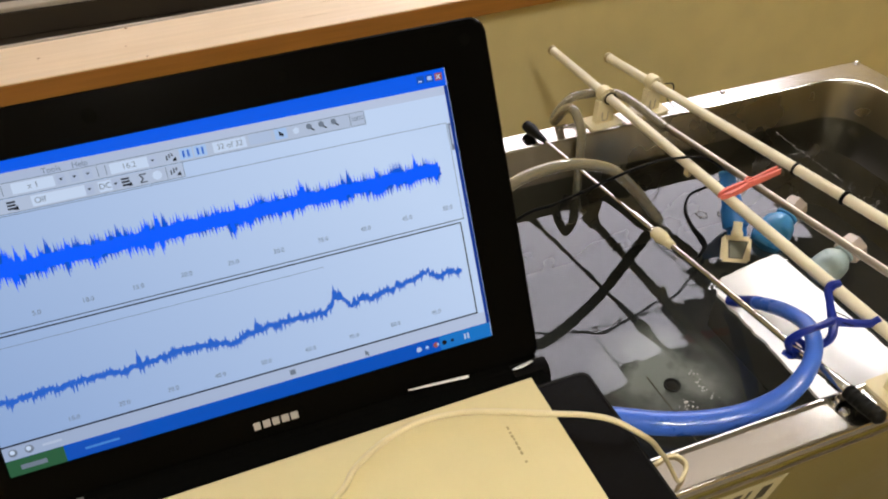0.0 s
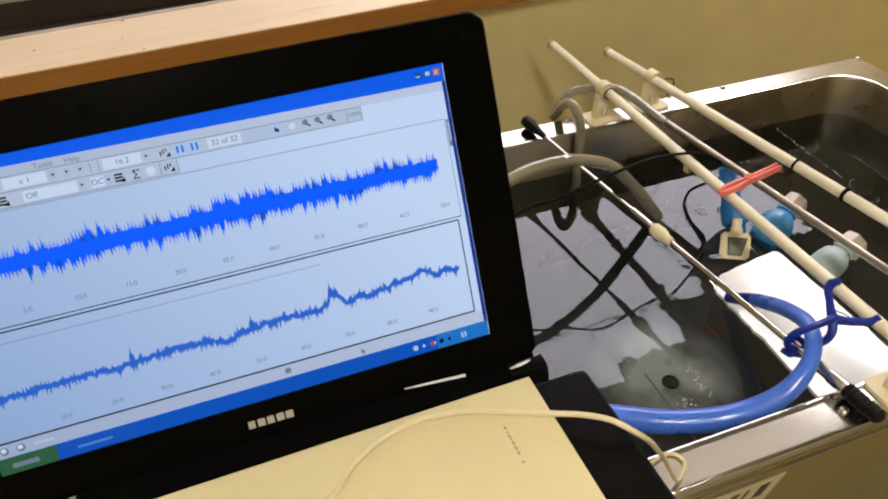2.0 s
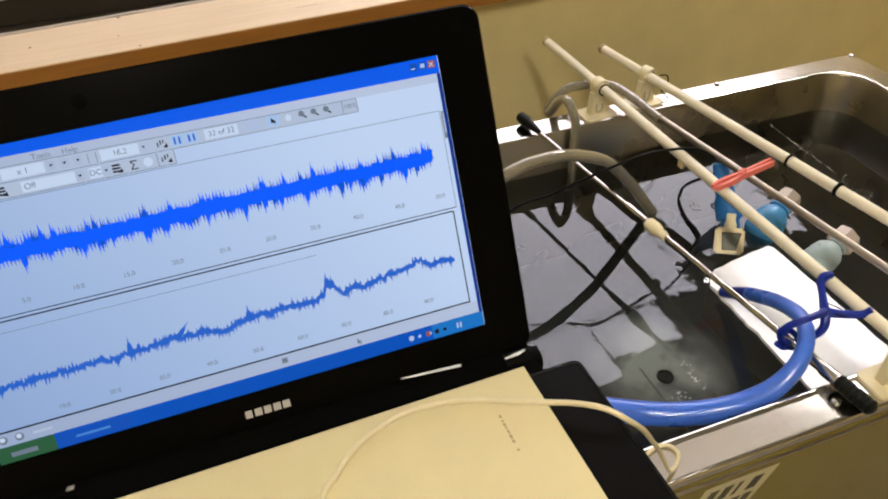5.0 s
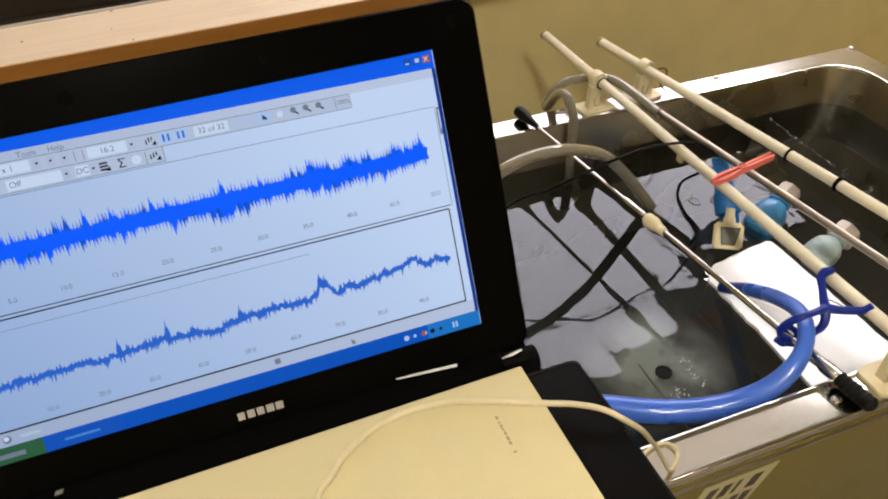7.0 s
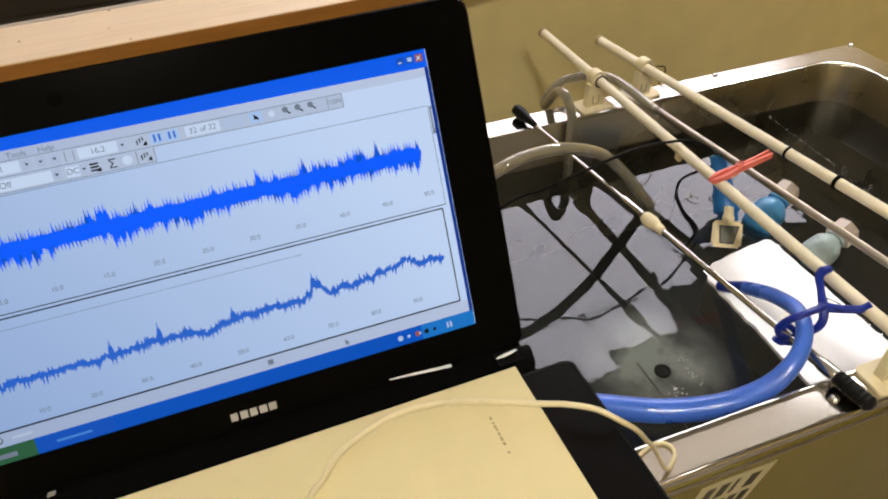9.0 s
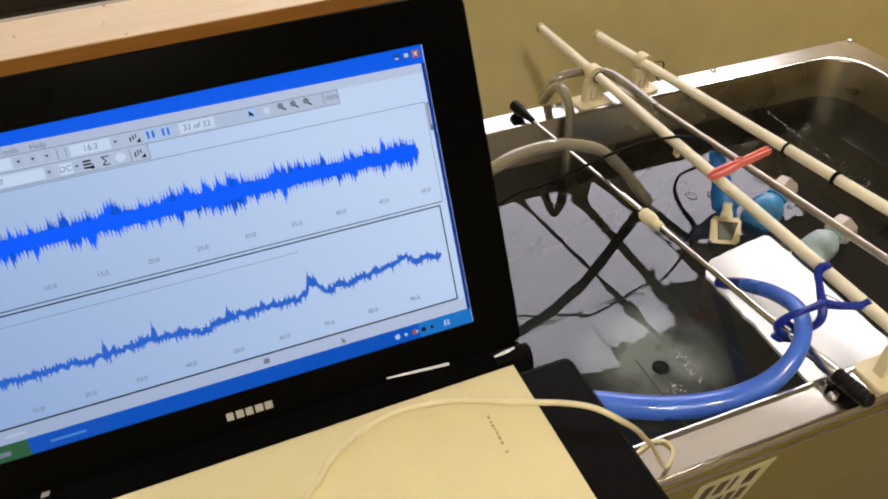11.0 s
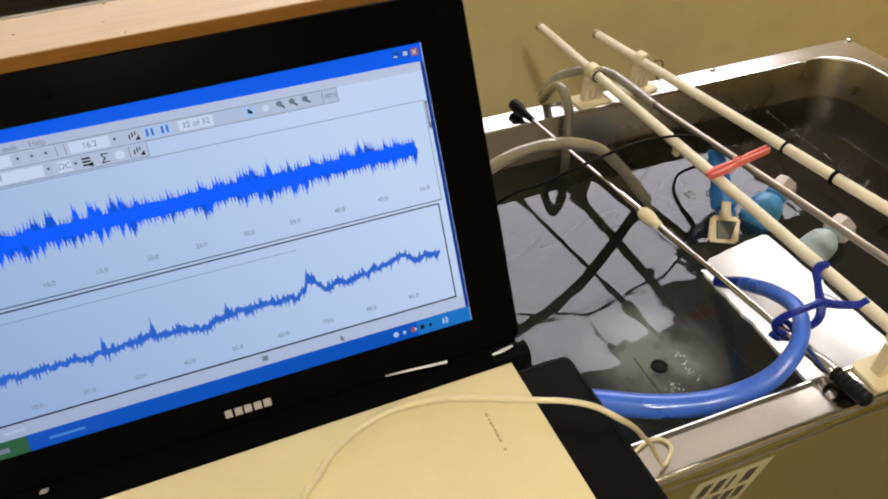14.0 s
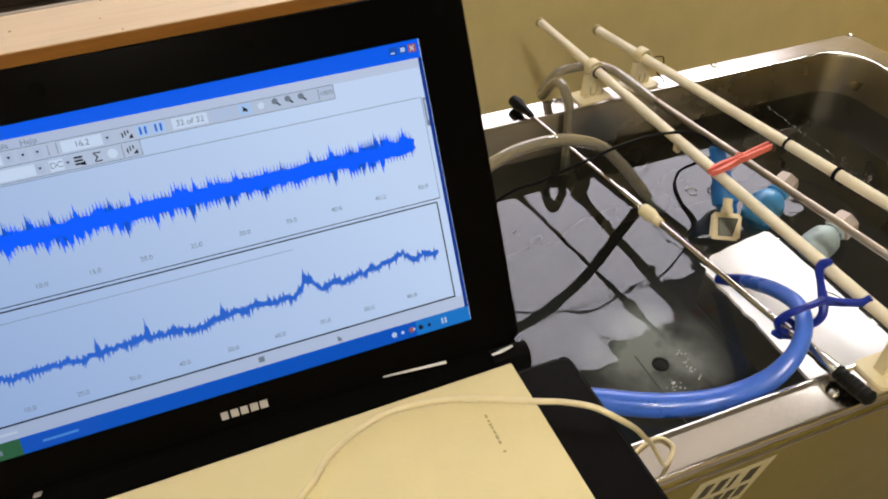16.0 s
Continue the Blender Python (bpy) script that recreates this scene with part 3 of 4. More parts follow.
def hoses():
    rear = [(0.4330, 0.604, 0.735), (0.4325, 0.604, 0.755), (0.4312, 0.604, 0.822), (0.4308, 0.6045, 0.862), (0.4262, 0.609, 0.885), (0.4240, 0.620, 0.8985), (0.4245, 0.640, 0.8955), (0.4262, 0.664, 0.8775), (0.4285, 0.686, 0.852),
            (0.4300, 0.700, 0.838), (0.4345, 0.709, 0.842), (0.4430, 0.707, 0.857), (0.4510, 0.704, 0.868), (0.4660, 0.702, 0.8785), (0.490, 0.700, 0.8805), (0.519, 0.696, 0.880), (0.5395, 0.6683, 0.884), (0.5471, 0.6246, 0.884), (0.5508, 0.580, 0.882), (0.5545, 0.545, 0.879)]
    arch = [(0.00, 0.33, 0.80), (0.06, 0.36, 0.86), (0.13, 0.385, 0.915), (0.206, 0.40, 0.945), (0.258, 0.41, 0.949), (0.317, 0.42, 0.938), (0.383, 0.432, 0.905), (0.435, 0.44, 0.851), (0.470, 0.443, 0.806), (0.499, 0.446, 0.766), (0.512, 0.447, 0.745)]
    for path, r, label in ((rear, 0.0082, "translucent grey hose looped over the rear rim into the water"), (arch, 0.0088, "thick translucent olive grey hose arching into the water")):
        h = tagged(part("hose", tube(path, r, segs=16), M_HOSE), label, "hose", group="hoses")
        # solid dark core added inside, imitates the dark reflection streaks of clear tubing
        part("streak_core", tube(path, r * 0.62, segs=12), M_STREAKCORE, h, "dark core added to imitate streaks in the hose")
    b = empty("blue_hose", pose(0, 0, 0), "thick blue rubber hose curled along the tank front", "hose")
    pts = [(0.02, 0.23, 0.775), (0.11, 0.160, 0.787), (0.2133, 0.0899, 0.800), (0.2476, 0.0665, 0.805), (0.276, 0.0525, 0.808), (0.3035, 0.039, 0.815), (0.3318, 0.0286, 0.825), (0.3596, 0.0207, 0.842), (0.3809, 0.0196, 0.858),
           (0.3997, 0.0248, 0.873), (0.4164, 0.0369, 0.882), (0.4327, 0.056, 0.885), (0.4445, 0.0777, 0.881), (0.4514, 0.0985, 0.873), (0.4598, 0.1297, 0.856), (0.4656, 0.1574, 0.838), (0.4711, 0.1857, 0.818)]
    part("tube", tube(pts, [0.0146, 0.0146, 0.0146, 0.0145, 0.0144, 0.0143, 0.0137, 0.0127, 0.0114, 0.0102, 0.0096, 0.0094, 0.0095, 0.0096, 0.0098, 0.0097, 0.0090], segs=18), M_BLUEHOSE, b)
    part("nozzle", tube([(0.4709, 0.1845, 0.819), (0.4733, 0.2037, 0.803), (0.4736, 0.2212, 0.7895), (0.4698, 0.2313, 0.784)], [0.0092, 0.0088, 0.0080, 0.0070], segs=14, smoothing=False), M_BLUETIE, b, "dark blue hose end")
    o = Vector((0.460, 0.061, 0.899))
    k = empty("blue_tie", Matrix.Translation(o), "dark blue plastic tie round the hose and rods", "tie")

    def strand(name, pts, r, label=""):
        part(name, tube([Vector(p) - o for p in pts], r, segs=8), M_BLUETIE, k, label)

    strand("band", [(0.413, 0.067, 0.866), (0.407, 0.066, 0.880), (0.412, 0.062, 0.893), (0.422, 0.057, 0.902), (0.434, 0.056, 0.904), (0.448, 0.058, 0.902), (0.460, 0.061, 0.899)], [0.0042, 0.0046, 0.0046, 0.0042, 0.0042, 0.0046, 0.006])
    strand("band", [(0.413, 0.067, 0.866), (0.420, 0.062, 0.862), (0.436, 0.058, 0.864), (0.450, 0.052, 0.876), (0.455, 0.052, 0.888), (0.460, 0.061, 0.899)], [0.0042, 0.0044, 0.004, 0.0046, 0.0052, 0.006])
    strand("arm", [(0.460, 0.061, 0.899), (0.464, 0.070, 0.903), (0.470, 0.081, 0.908), (0.477, 0.093, 0.913), (0.484, 0.096, 0.917), (0.494, 0.096, 0.917)], [0.0062, 0.0050, 0.0044, 0.0052, 0.0058, 0.0045])
    strand("arm", [(0.460, 0.061, 0.899), (0.470, 0.052, 0.900), (0.481, 0.043, 0.903), (0.489, 0.036, 0.907), (0.495, 0.033, 0.915)], [0.0064, 0.0050, 0.0048, 0.0048, 0.0040])
    strand("knot", [(0.416, 0.076, 0.869), (0.427, 0.071, 0.871), (0.432, 0.062, 0.866), (0.427, 0.056, 0.858), (0.417, 0.062, 0.857)], 0.0036)
    strand("knot", [(0.410, 0.070, 0.858), (0.418, 0.064, 0.853), (0.426, 0.066, 0.858), (0.422, 0.074, 0.866)], 0.0036)
    part("wire_loop", tube([Vector(p) - o for p in ((0.466, 0.072, 0.905), (0.474, 0.072, 0.898), (0.482, 0.062, 0.896), (0.482, 0.048, 0.898), (0.472, 0.044, 0.902), (0.462, 0.050, 0.905))], 0.0006, segs=6), M_CABLE, k, "thin dark wire loop")
    c = tube([(0.02, 0.33, 0.815), (0.12, 0.378, 0.845), (0.2200, 0.3973, 0.8872), (0.2683, 0.3910, 0.9001), (0.3187, 0.3890, 0.9135), (0.3749, 0.3838, 0.9310), (0.433, 0.395, 0.929), (0.484, 0.402, 0.9195), (0.500, 0.400, 0.9175), (0.522, 0.399, 0.911), (0.552, 0.407, 0.890), (0.578, 0.416, 0.868), (0.590, 0.424, 0.855)], 0.0021, segs=8)
    tagged(part("black_cable", c, M_CABLE), "thin black cable hanging across the tank", "cable")


def wire_rings():
    """Twisted wires tied round the far rod and on the rim."""
    for (y, label) in ((0.3300, "thin black wire ring round the ivory rod"), (0.2440, "black wire tie round the ivory rod")):
        f = (0.7743 - y) / (0.7743 - 0.1766)
        x = 0.5729 + (0.6522 - 0.5729) * f
        bm = tube([(0.0088 * math.cos(a), 0, 0.0088 * math.sin(a)) for a in (2 * math.pi * k / 16 for k in range(17))], 0.0020 if y > 0.3 else 0.0029, segs=8, steps=2)
        if y < 0.3:
            tube([(0.0, 0, -0.009), (0.006, -0.006, -0.016), (0.016, -0.010, -0.017), (0.012, -0.02, -0.012)], 0.0008, bm, segs=6)
        tagged(part("wire_ring", bm, M_CABLE, m=pose(x, y, ROD, 0, 0, 8)), label, "wire", group="wire rings on the rod")
    ring = tube([(0.0098 * math.cos(a), 0, 0.0098 * math.sin(a)) for a in (2 * math.pi * k / 16 for k in range(17))], 0.0012, segs=8, steps=2)
    tagged(part("wire_ring", ring, M_CABLE, m=pose(0.4940, 0.6270, ROD)), "thin dark wire ring beside the rod clip", "wire", group="wire rings on the rod")
    tab = box(-0.0032, -0.006, -0.020, 0.0032, 0.006, -0.0070, 0.001)
    tagged(part("cable_holder", tab, M_CREAM, m=pose(0.4960, 0.400, ROD)), "small cream cable holder under the ivory rod", "holder")
    w = tube([(0.598, 0.622, 0.9150), (0.612, 0.62, 0.913), (0.614, 0.618, 0.900), (0.606, 0.62, 0.885), (0.622, 0.62, 0.868), (0.628, 0.628, 0.857), (0.618, 0.634, 0.8515), (0.590, 0.640, 0.8515), (0.580, 0.645, 0.8525)], 0.0011, segs=6)
    tagged(part("wire_ring", w, M_CABLE), "thin bent dark wire hooked from the rod to the rim", "wire", group="wire rings on the rod")


def clothes_peg():
    p = empty("clothes_peg", look((0.4977, 0.3060, ROD + 0.010), (0.5977, 0.3100, ROD + 0.028)), "red plastic clothes peg clipped on the ivory rod", "peg")
    # local -z runs along the peg
    for s in (1, -1):
        prof = [(-0.020, 0.003), (-0.006, 0.0078), (0.010, 0.0066), (0.03, 0.0042), (0.050, 0.0048), (0.080, 0.0054), (0.082, 0.0022), (0.052, 0.0012), (0.030, 0.0008), (0.006, 0.003), (-0.018, 0.0015)]
        bm = bmesh.new()
        lo = [bm.verts.new((s * b, -0.0046, -a)) for a, b in prof]
        hi = [bm.verts.new((s * b, 0.0046, -a)) for a, b in prof]
        n = len(prof)
        bm.faces.new(lo)
        bm.faces.new(hi[::-1])
        for k in range(n):
            bm.faces.new((lo[k], hi[k], hi[(k + 1) % n], lo[(k + 1) % n]))
        bmesh.ops.bevel(bm, geom=bm.edges[:], offset=0.0009, segments=2, affect="EDGES")
        part("jaw", bm, M_RED, p)
    part("spring", tube([(0.006 * math.cos(a), 0.0062 * (1 if a < 9 else -1), -0.03 + 0.006 * math.sin(a)) for a in (k * 0.6 for k in range(11))], 0.001, segs=6, steps=2), M_RED, p)


def sensor():
    s = empty("flow_sensor", pose(0, 0, 0), "blue plastic sensor tube with cream connector in the water", "sensor")
    top, low = Vector((0.5917, 0.4233, 0.855)), Vector((0.5800, 0.3520, 0.775))
    ax = aim(top, low)
    part("body", lathe([(0.0105, 0.0), (0.0125, 0.002), (0.0128, 0.030), (0.0145, 0.034), (0.0155, 0.052), (0.0195, 0.060), (0.0205, 0.088), (0.0150, 0.092), (0.0145, 0.104), (0.010, 0.108)], 20), M_SKYBLUE, s, m=ax)
    part("socket", lathe([(0.0, 0.0005), (0.0045, -0.0005), (0.006, -0.002), (0.0105, -0.002), (0.0124, 0.0), (0.0124, 0.003), (0.0, 0.004)], 20), M_TEAL, s, "hollow blue tube top", m=ax)
    q = part("display_block", box(-0.021, -0.008, -0.024, 0.021, 0.008, 0.016, 0.0035), M_CREAM, s, "cream display block", m=pose(0.5430, 0.3160, 0.797, -36, 0, -30))
    part("window", outline([(-0.011, -0.018), (0.009, -0.018), (0.0155, 0.009), (-0.0135, 0.009)], 0, 0.0012), M_DARKTOP, q, "dark recessed window", m=Matrix(((1, 0, 0, 0), (0, 0, -1, -0.0079), (0, 1, 0, 0), (0, 0, 0, 1))))
    part("display", outline([(-0.0095, -0.0165), (0.008, -0.0165), (0.0135, 0.0075), (-0.0118, 0.0075)], 0, 0.0006), M_GREYLCD, q, "grey display glass", m=Matrix(((1, 0, 0, 0), (0, 0, -1, -0.0090), (0, 1, 0, 0), (0, 0, 0, 1))))
    part("collar", lathe([(0.009, 0.0), (0.009, 0.006), (0.007, 0.010), (0.007, 0.022)], 16), M_CREAM, q, m=pose(0, 0, 0.0155))
    wire = tube([(0.582, 0.415, 0.845), (0.575, 0.435, 0.825), (0.565, 0.462, 0.795), (0.556, 0.460, 0.778), (0.546, 0.443, 0.776), (0.533, 0.406, 0.776), (0.526, 0.361, 0.776), (0.500, 0.341, 0.773), (0.490, 0.335, 0.768)], 0.0022, segs=8)
    part("lead", wire, M_CABLE, s, "dark lead")


def white_platform():
    """A glossy white plate, edges jittered in place of ripple refraction, on a grey block, level with the water at the
    tank front.
    """
    t = empty("white_platform", pose(0.54, 0.15, 0.5705), "glossy white plate on a grey block with legs in the tank", "platform")
    rnd = random.Random(4)
    left = [(0.4655 + 0.0045 * k / 26 + rnd.gauss(0, 0.0011), 0.0062 + 0.2470 * k / 26) for k in range(27)]
    back = [(0.4760, 0.2640), (0.4880, 0.2755), (0.497, 0.2810), (0.512, 0.2822), (0.530, 0.2868), (0.552, 0.2895), (0.570, 0.2930), (0.588, 0.2940), (0.602, 0.2965), (0.6085, 0.292)]
    right = [(0.6100 + rnd.gauss(0, 0.0008), 0.285 - 0.2788 * k / 14) for k in range(15)]
    rim = [(x - 0.54, y - 0.15) for x, y in (left + back + right)[::-1]]
    part("plate", outline(rim, 0.2030, 0.2080), M_FOAM, t, "glossy white plate", soft=30)
    part("block", outline(rounded(0.4690 - 0.54, 0.008 - 0.15, 0.6075 - 0.54, 0.2600 - 0.15, 0.006, 4), 0.1420, 0.2028), M_GREYBLOCK, t, "dark grey block", soft=30)
    for y in (0.040, 0.215):
        part("leg", tube([(0.050, y - 0.15, 0.0), (0.050, y - 0.15, 0.1425)], 0.012, segs=16, smoothing=False), M_RUBBER, t, "dark round leg")


def bottle(foot, tip, material, label, k=1.0, wide=1.0):
    b = empty("bottle", aim(foot, tip), label, "bottle", group="bottles in the water")
    def turned(profile, segs):
        return lathe([(r * k, z * k) for r, z in profile], segs)

    part("body", turned([(0.010, 0.012), (0.019, 0.0135), (0.0235, 0.017), (0.0260, 0.024), (0.0260, 0.046), (0.0235, 0.058), (0.016, 0.068), (0.012, 0.072)], 28), material, b)
    part("neck_ring", turned([(0.012, 0.071), (0.0165, 0.072), (0.0165, 0.076), (0.012, 0.077)], 24), material, b)
    part("cap", turned([(0.0135 * wide, 0.0775), (0.0185 * wide, 0.078), (0.0182 * wide, 0.100), (0.0165 * wide, 0.104), (0.006, 0.1045)], 7), M_CAP, b, "faceted pinkish white cap")
    return b


def bottles():
    bottle((0.600, 0.327, 0.763), (0.6885, 0.357, 0.813), M_TEAL, "teal plastic bottle with white cap half sunk in water", 1.02)
    bottle((0.617, 0.232, 0.770), (0.704, 0.246, 0.806), M_FROST, "frosted pale bottle with white cap half sunk in water", 0.92, 1.22)


def bubbles():
    rnd = random.Random(5)
    bm = bmesh.new()
    for k in range(95):
        t = rnd.random()
        y = 0.60 - 0.26 * t
        x = 0.856 - 0.006 * min(1, t * 4) + rnd.gauss(0, 0.0016 + 0.007 * (t > 0.7))
        r = rnd.uniform(0.0005, 0.0013)
        bmesh.ops.create_icosphere(bm, subdivisions=1, radius=r, matrix=Matrix.Translation((x, y, WATER + r * 0.3)))
    for x, y in ((0.3468, 0.1426), (0.3501, 0.1045), (0.3069, 0.1005), (0.3160, 0.0910), (0.3454, 0.1134), (0.3471, 0.1269), (0.3157, 0.1027)):
        for k in range(6):
            r = rnd.uniform(0.0006, 0.0020)
            bmesh.ops.create_icosphere(bm, subdivisions=1, radius=r, matrix=Matrix.Translation((x + rnd.gauss(0, 0.0035), y + rnd.gauss(0, 0.0035), WATER + r * 0.2)))
    for cx, cy in ((0.568, 0.429), (0.600, 0.416)):
        for k in range(9):
            a = k * 0.62
            bmesh.ops.create_icosphere(bm, subdivisions=1, radius=rnd.uniform(0.0015, 0.003), matrix=Matrix.Translation((cx + 0.008 * math.cos(a), cy + 0.010 * math.sin(a), WATER + 0.0006)))
    tagged(part("bubbles", bm, M_BUBBLE), "small pale bubbles floating in a line", "bubbles", kind="stuff")


# ---- the laptop ----
LAP = Matrix.Translation((0, 0, 1.1052)) @ pose(0, 0, 0, 0, 0, 0.512)
TILT = radians(26.44)
SCR = LAP @ Matrix(((1, 0, 0, 0), (0, math.sin(TILT), -math.cos(TILT), 0), (0, math.cos(TILT), math.sin(TILT), 0), (0, 0, 0, 1)))
# SCR: x along the screen, y up the screen, z out of it
W, H = 0.347, 0.206


def slab(u0, v0, u1, v1, z, bm=None):
    return box(u0, v0, z, u1, v1, z + 0.00012, bm=bm)


def words(name, text, u, v, size, material, parent, z=0.0009, centre=True):
    cu = bpy.data.curves.new(name, "FONT")
    cu.body, cu.size = text, size
    cu.align_x = "CENTER" if centre else "LEFT"
    tmp = bpy.data.objects.new(name, cu)
    scene.collection.objects.link(tmp)
    dg = bpy.context.evaluated_depsgraph_get()
    me = bpy.data.meshes.new_from_object(tmp.evaluated_get(dg))
    bpy.data.objects.remove(tmp)
    me.materials.clear()
    me.materials.append(material)
    ob = new(name, me)
    ob.parent = parent
    ob.matrix_basis = pose(u, v, z)
    return ob


def laptop():
    lap = empty("laptop", SCR, "black open laptop showing blue signal traces", "laptop")
    inv = SCR.inverted()
    # lid: frame round the screen and a back shell
    u0, u1, v0, v1 = -0.382, 0.0348, -0.0262, 0.2352
    bm = bmesh.new()
    out = rounded(u0, v0, u1, v1, [0.004, 0.008, 0.012, 0.012], 6)
    inn = rounded(-W + 0.001, -0.0015, 0.0005, H - 0.001, 0.0006, 6)
    out, inn = ([(x, y - (0.006 * max(0.0, -x) / 0.35 if y > 0.1 else 0.0)) for x, y in ring] for ring in (out, inn))
    fo = [bm.verts.new((x, y, 0.0022)) for x, y in out]
    ed = [bm.verts.new((x + (0.0015 if x > 0 else -0.0015), y + (0.0012 if y > 0.1 else -0.0012), 0.0005)) for x, y in out]
    bk = [bm.verts.new((x + (0.0015 if x > 0 else -0.0015), y + (0.0012 if y > 0.1 else -0.0012), -0.008)) for x, y in out]
    b2 = [bm.verts.new((x * 0.985 - 0.0025, y * 0.98 + 0.002, -0.012)) for x, y in out]
    fi = [bm.verts.new((x, y, 0.0020)) for x, y in inn]
    f2 = [bm.verts.new((x, y, -0.001)) for x, y in inn]
    n = len(out)
    for k in range(n):
        j = (k + 1) % n
        bm.faces.new((fo[k], fo[j], fi[j], fi[k]))
        bm.faces.new((fi[k], fi[j], f2[j], f2[k]))
        bm.faces.new((ed[k], ed[j], fo[j], fo[k]))
        bm.faces.new((bk[k], bk[j], ed[j], ed[k]))
        bm.faces.new((b2[k], b2[j], bk[j], bk[k]))
    bm.faces.new(b2)
    lid = part("lid", bm, M_BEZEL, lap, "glossy black lid and screen bezel", soft=35)
    for u, v in ((-0.1135, 0.2195), (-0.2375, 0.2170), (0.018, 0.2215)):
        part("bumper", lathe([(0.0045, 0.0), (0.0045, 0.0008), (0.0035, 0.0012), (0.0, 0.0012)], 14), M_MATT, lid, "round rubber bumper", m=pose(u, v, 0.0021))
    # maker's mark as plain blocks
    bm = bmesh.new()
    x = -0.1893
    for w in (0.0048, 0.0052, 0.0050, 0.0054, 0.0054):
        slab(x, -0.0192, x + w, -0.0136, 0.0024, bm)
        x += 0.0067
    part("maker_mark", bm, M_SILVER, lid, "silver grey block mark", soft=0)
    # hinge cover with a thin highlight modelled as a white sliver, seen under the lid
    part("hinge_glint", outline([(-0.0740, -0.0240), (-0.0600, -0.0254), (-0.0256, -0.0284), (-0.0256, -0.0264), (-0.0600, -0.0240), (-0.0740, -0.0234)], 0.0024, 0.0036), M_BRIGHT, lap, "thin white painted glint along the hinge")
    part("hinge_bar", tube([(-0.355, -0.0375, 0.002), (0.006, -0.0375, 0.002)], 0.0085, segs=16, smoothing=False), M_MATT, lap)
    part("status_lamp", box(-0.3125, -0.0290, 0.0030, -0.3075, -0.0281, 0.0090, 0.0003), M_SILVER, lap, "small pale status mark")
    for u in (-0.372, 0.0085):
        part("hinge", tube([(u, -0.0385, 0.006), (u + 0.029, -0.0385, 0.006)], 0.0098, segs=18, smoothing=False), M_BASE, lap, "dark round hinge end")
        part("hinge_pin", outline([(u - 0.001, -0.0286), (u + 0.008, -0.0268), (u + 0.016, -0.0262), (u + 0.011, -0.0278), (u + 0.006, -0.0286)], 0.012, 0.0150), M_BRIGHT, lap, "bright metal hinge pin")
    # base
    zt = -0.0186
    pts = rounded(-0.406, -0.302, 0.0603, -0.0455, 0.0065, 6)
    bm = bmesh.new()
    lv = [[bm.verts.new((x + (d if x < 0 else -d), y + (d if y < -0.2 else -d), z)) for x, y in pts] for d, z in ((0.010, zt - 0.030), (0.0, zt - 0.022), (0.0, zt - 0.003), (0.0008, zt - 0.0008), (0.003, zt))]
    for a, b in zip(lv, lv[1:]):
        for k in range(len(pts)):
            j = (k + 1) % len(pts)
            bm.faces.new((a[k], a[j], b[j], b[k]))
    bm.faces.new(lv[0][::-1])
    bm.faces.new(lv[-1])
    part("base", bm, M_BASE, lap, "matt black keyboard base", soft=30, m=inv @ LAP)
    zz = zt + 0.0002
    part("edge_trim", tube([(-0.40, -0.049, zz), (0.050, -0.049, zz), (0.0555, -0.0512, zz), (0.0572, -0.057, zz), (0.0572, -0.29, zz)], 0.0006, segs=6, smoothing=False), M_BLACK, lap, "thin glossy edge line", m=inv @ LAP)
    part("base_rear", box(-0.398, -0.0454, zt - 0.029, 0.034, -0.006, zt - 0.006, 0.003), M_MATT, lap, m=inv @ LAP)
    screen = part("screen", box(-W - 0.002, -0.003, -0.006, 0.002, H + 0.001, 0.0), M_SCREEN, lap, "lit pale blue screen", soft=0)
    part("title_bar", slab(-W, 0.1925, 0.0, H, 0.0002), M_SCRTITLE, screen, "bright blue title bar", soft=0)
    part("menu_strip", slab(-W, 0.1863, 0.0, 0.1924, 0.0002), M_SCRGREY, screen, "pale grey tool strip", soft=0)
    part("taskbar", slab(-W, -0.002, 0.0, 0.0098, 0.0002), M_SCRTASK, screen, "blue task bar", soft=0)
    part("status_strip", slab(-W, 0.0099, 0.0, 0.0190, 0.0002), M_SCRGREY, screen, "pale status strip", soft=0)
    part("start_button", slab(-W, -0.002, -0.3105, 0.0098, 0.0004), M_SCRGREEN, screen, "green start button", soft=0)
    for k, mm in enumerate((M_SCRCYANDARK, M_SCRCYANDARK, M_SCRRED)):
        part("window_button", slab(-0.0215 + 0.0068 * k, 0.1970, -0.0160 + 0.0068 * k, 0.2022, 0.0004), mm, screen, soft=0)
    part("button_mark", slab(-0.0206, 0.1980, -0.0178, 0.1988, 0.0006), M_SCRLIGHT, screen, soft=0)
    part("button_mark", slab(-0.0136, 0.1982, -0.0104, 0.2010, 0.0006), M_SCRPRESS, screen, soft=0)
    part("button_cross", outline([(-0.0073, 0.1980), (-0.0065, 0.1980), (-0.0036, 0.2012), (-0.0044, 0.2012)], 0.0006, 0.0007), M_SCRLIGHT, screen, soft=0)
    part("button_cross", outline([(-0.0044, 0.1980), (-0.0036, 0.1980), (-0.0065, 0.2012), (-0.0073, 0.2012)], 0.0006, 0.00072), M_SCRLIGHT, screen, soft=0)
    # frames round the two graphs
    def line(name, u0, v0, u1, v1, w, mm):
        if abs(u1 - u0) > abs(v1 - v0):
            part(name, slab(u0, v0 - w / 2, u1, v0 + w / 2, 0.0005), mm, screen, soft=0)
        else:
            part(name, slab(u0 - w / 2, v0, u0 + w / 2, v1, 0.0005), mm, screen, soft=0)
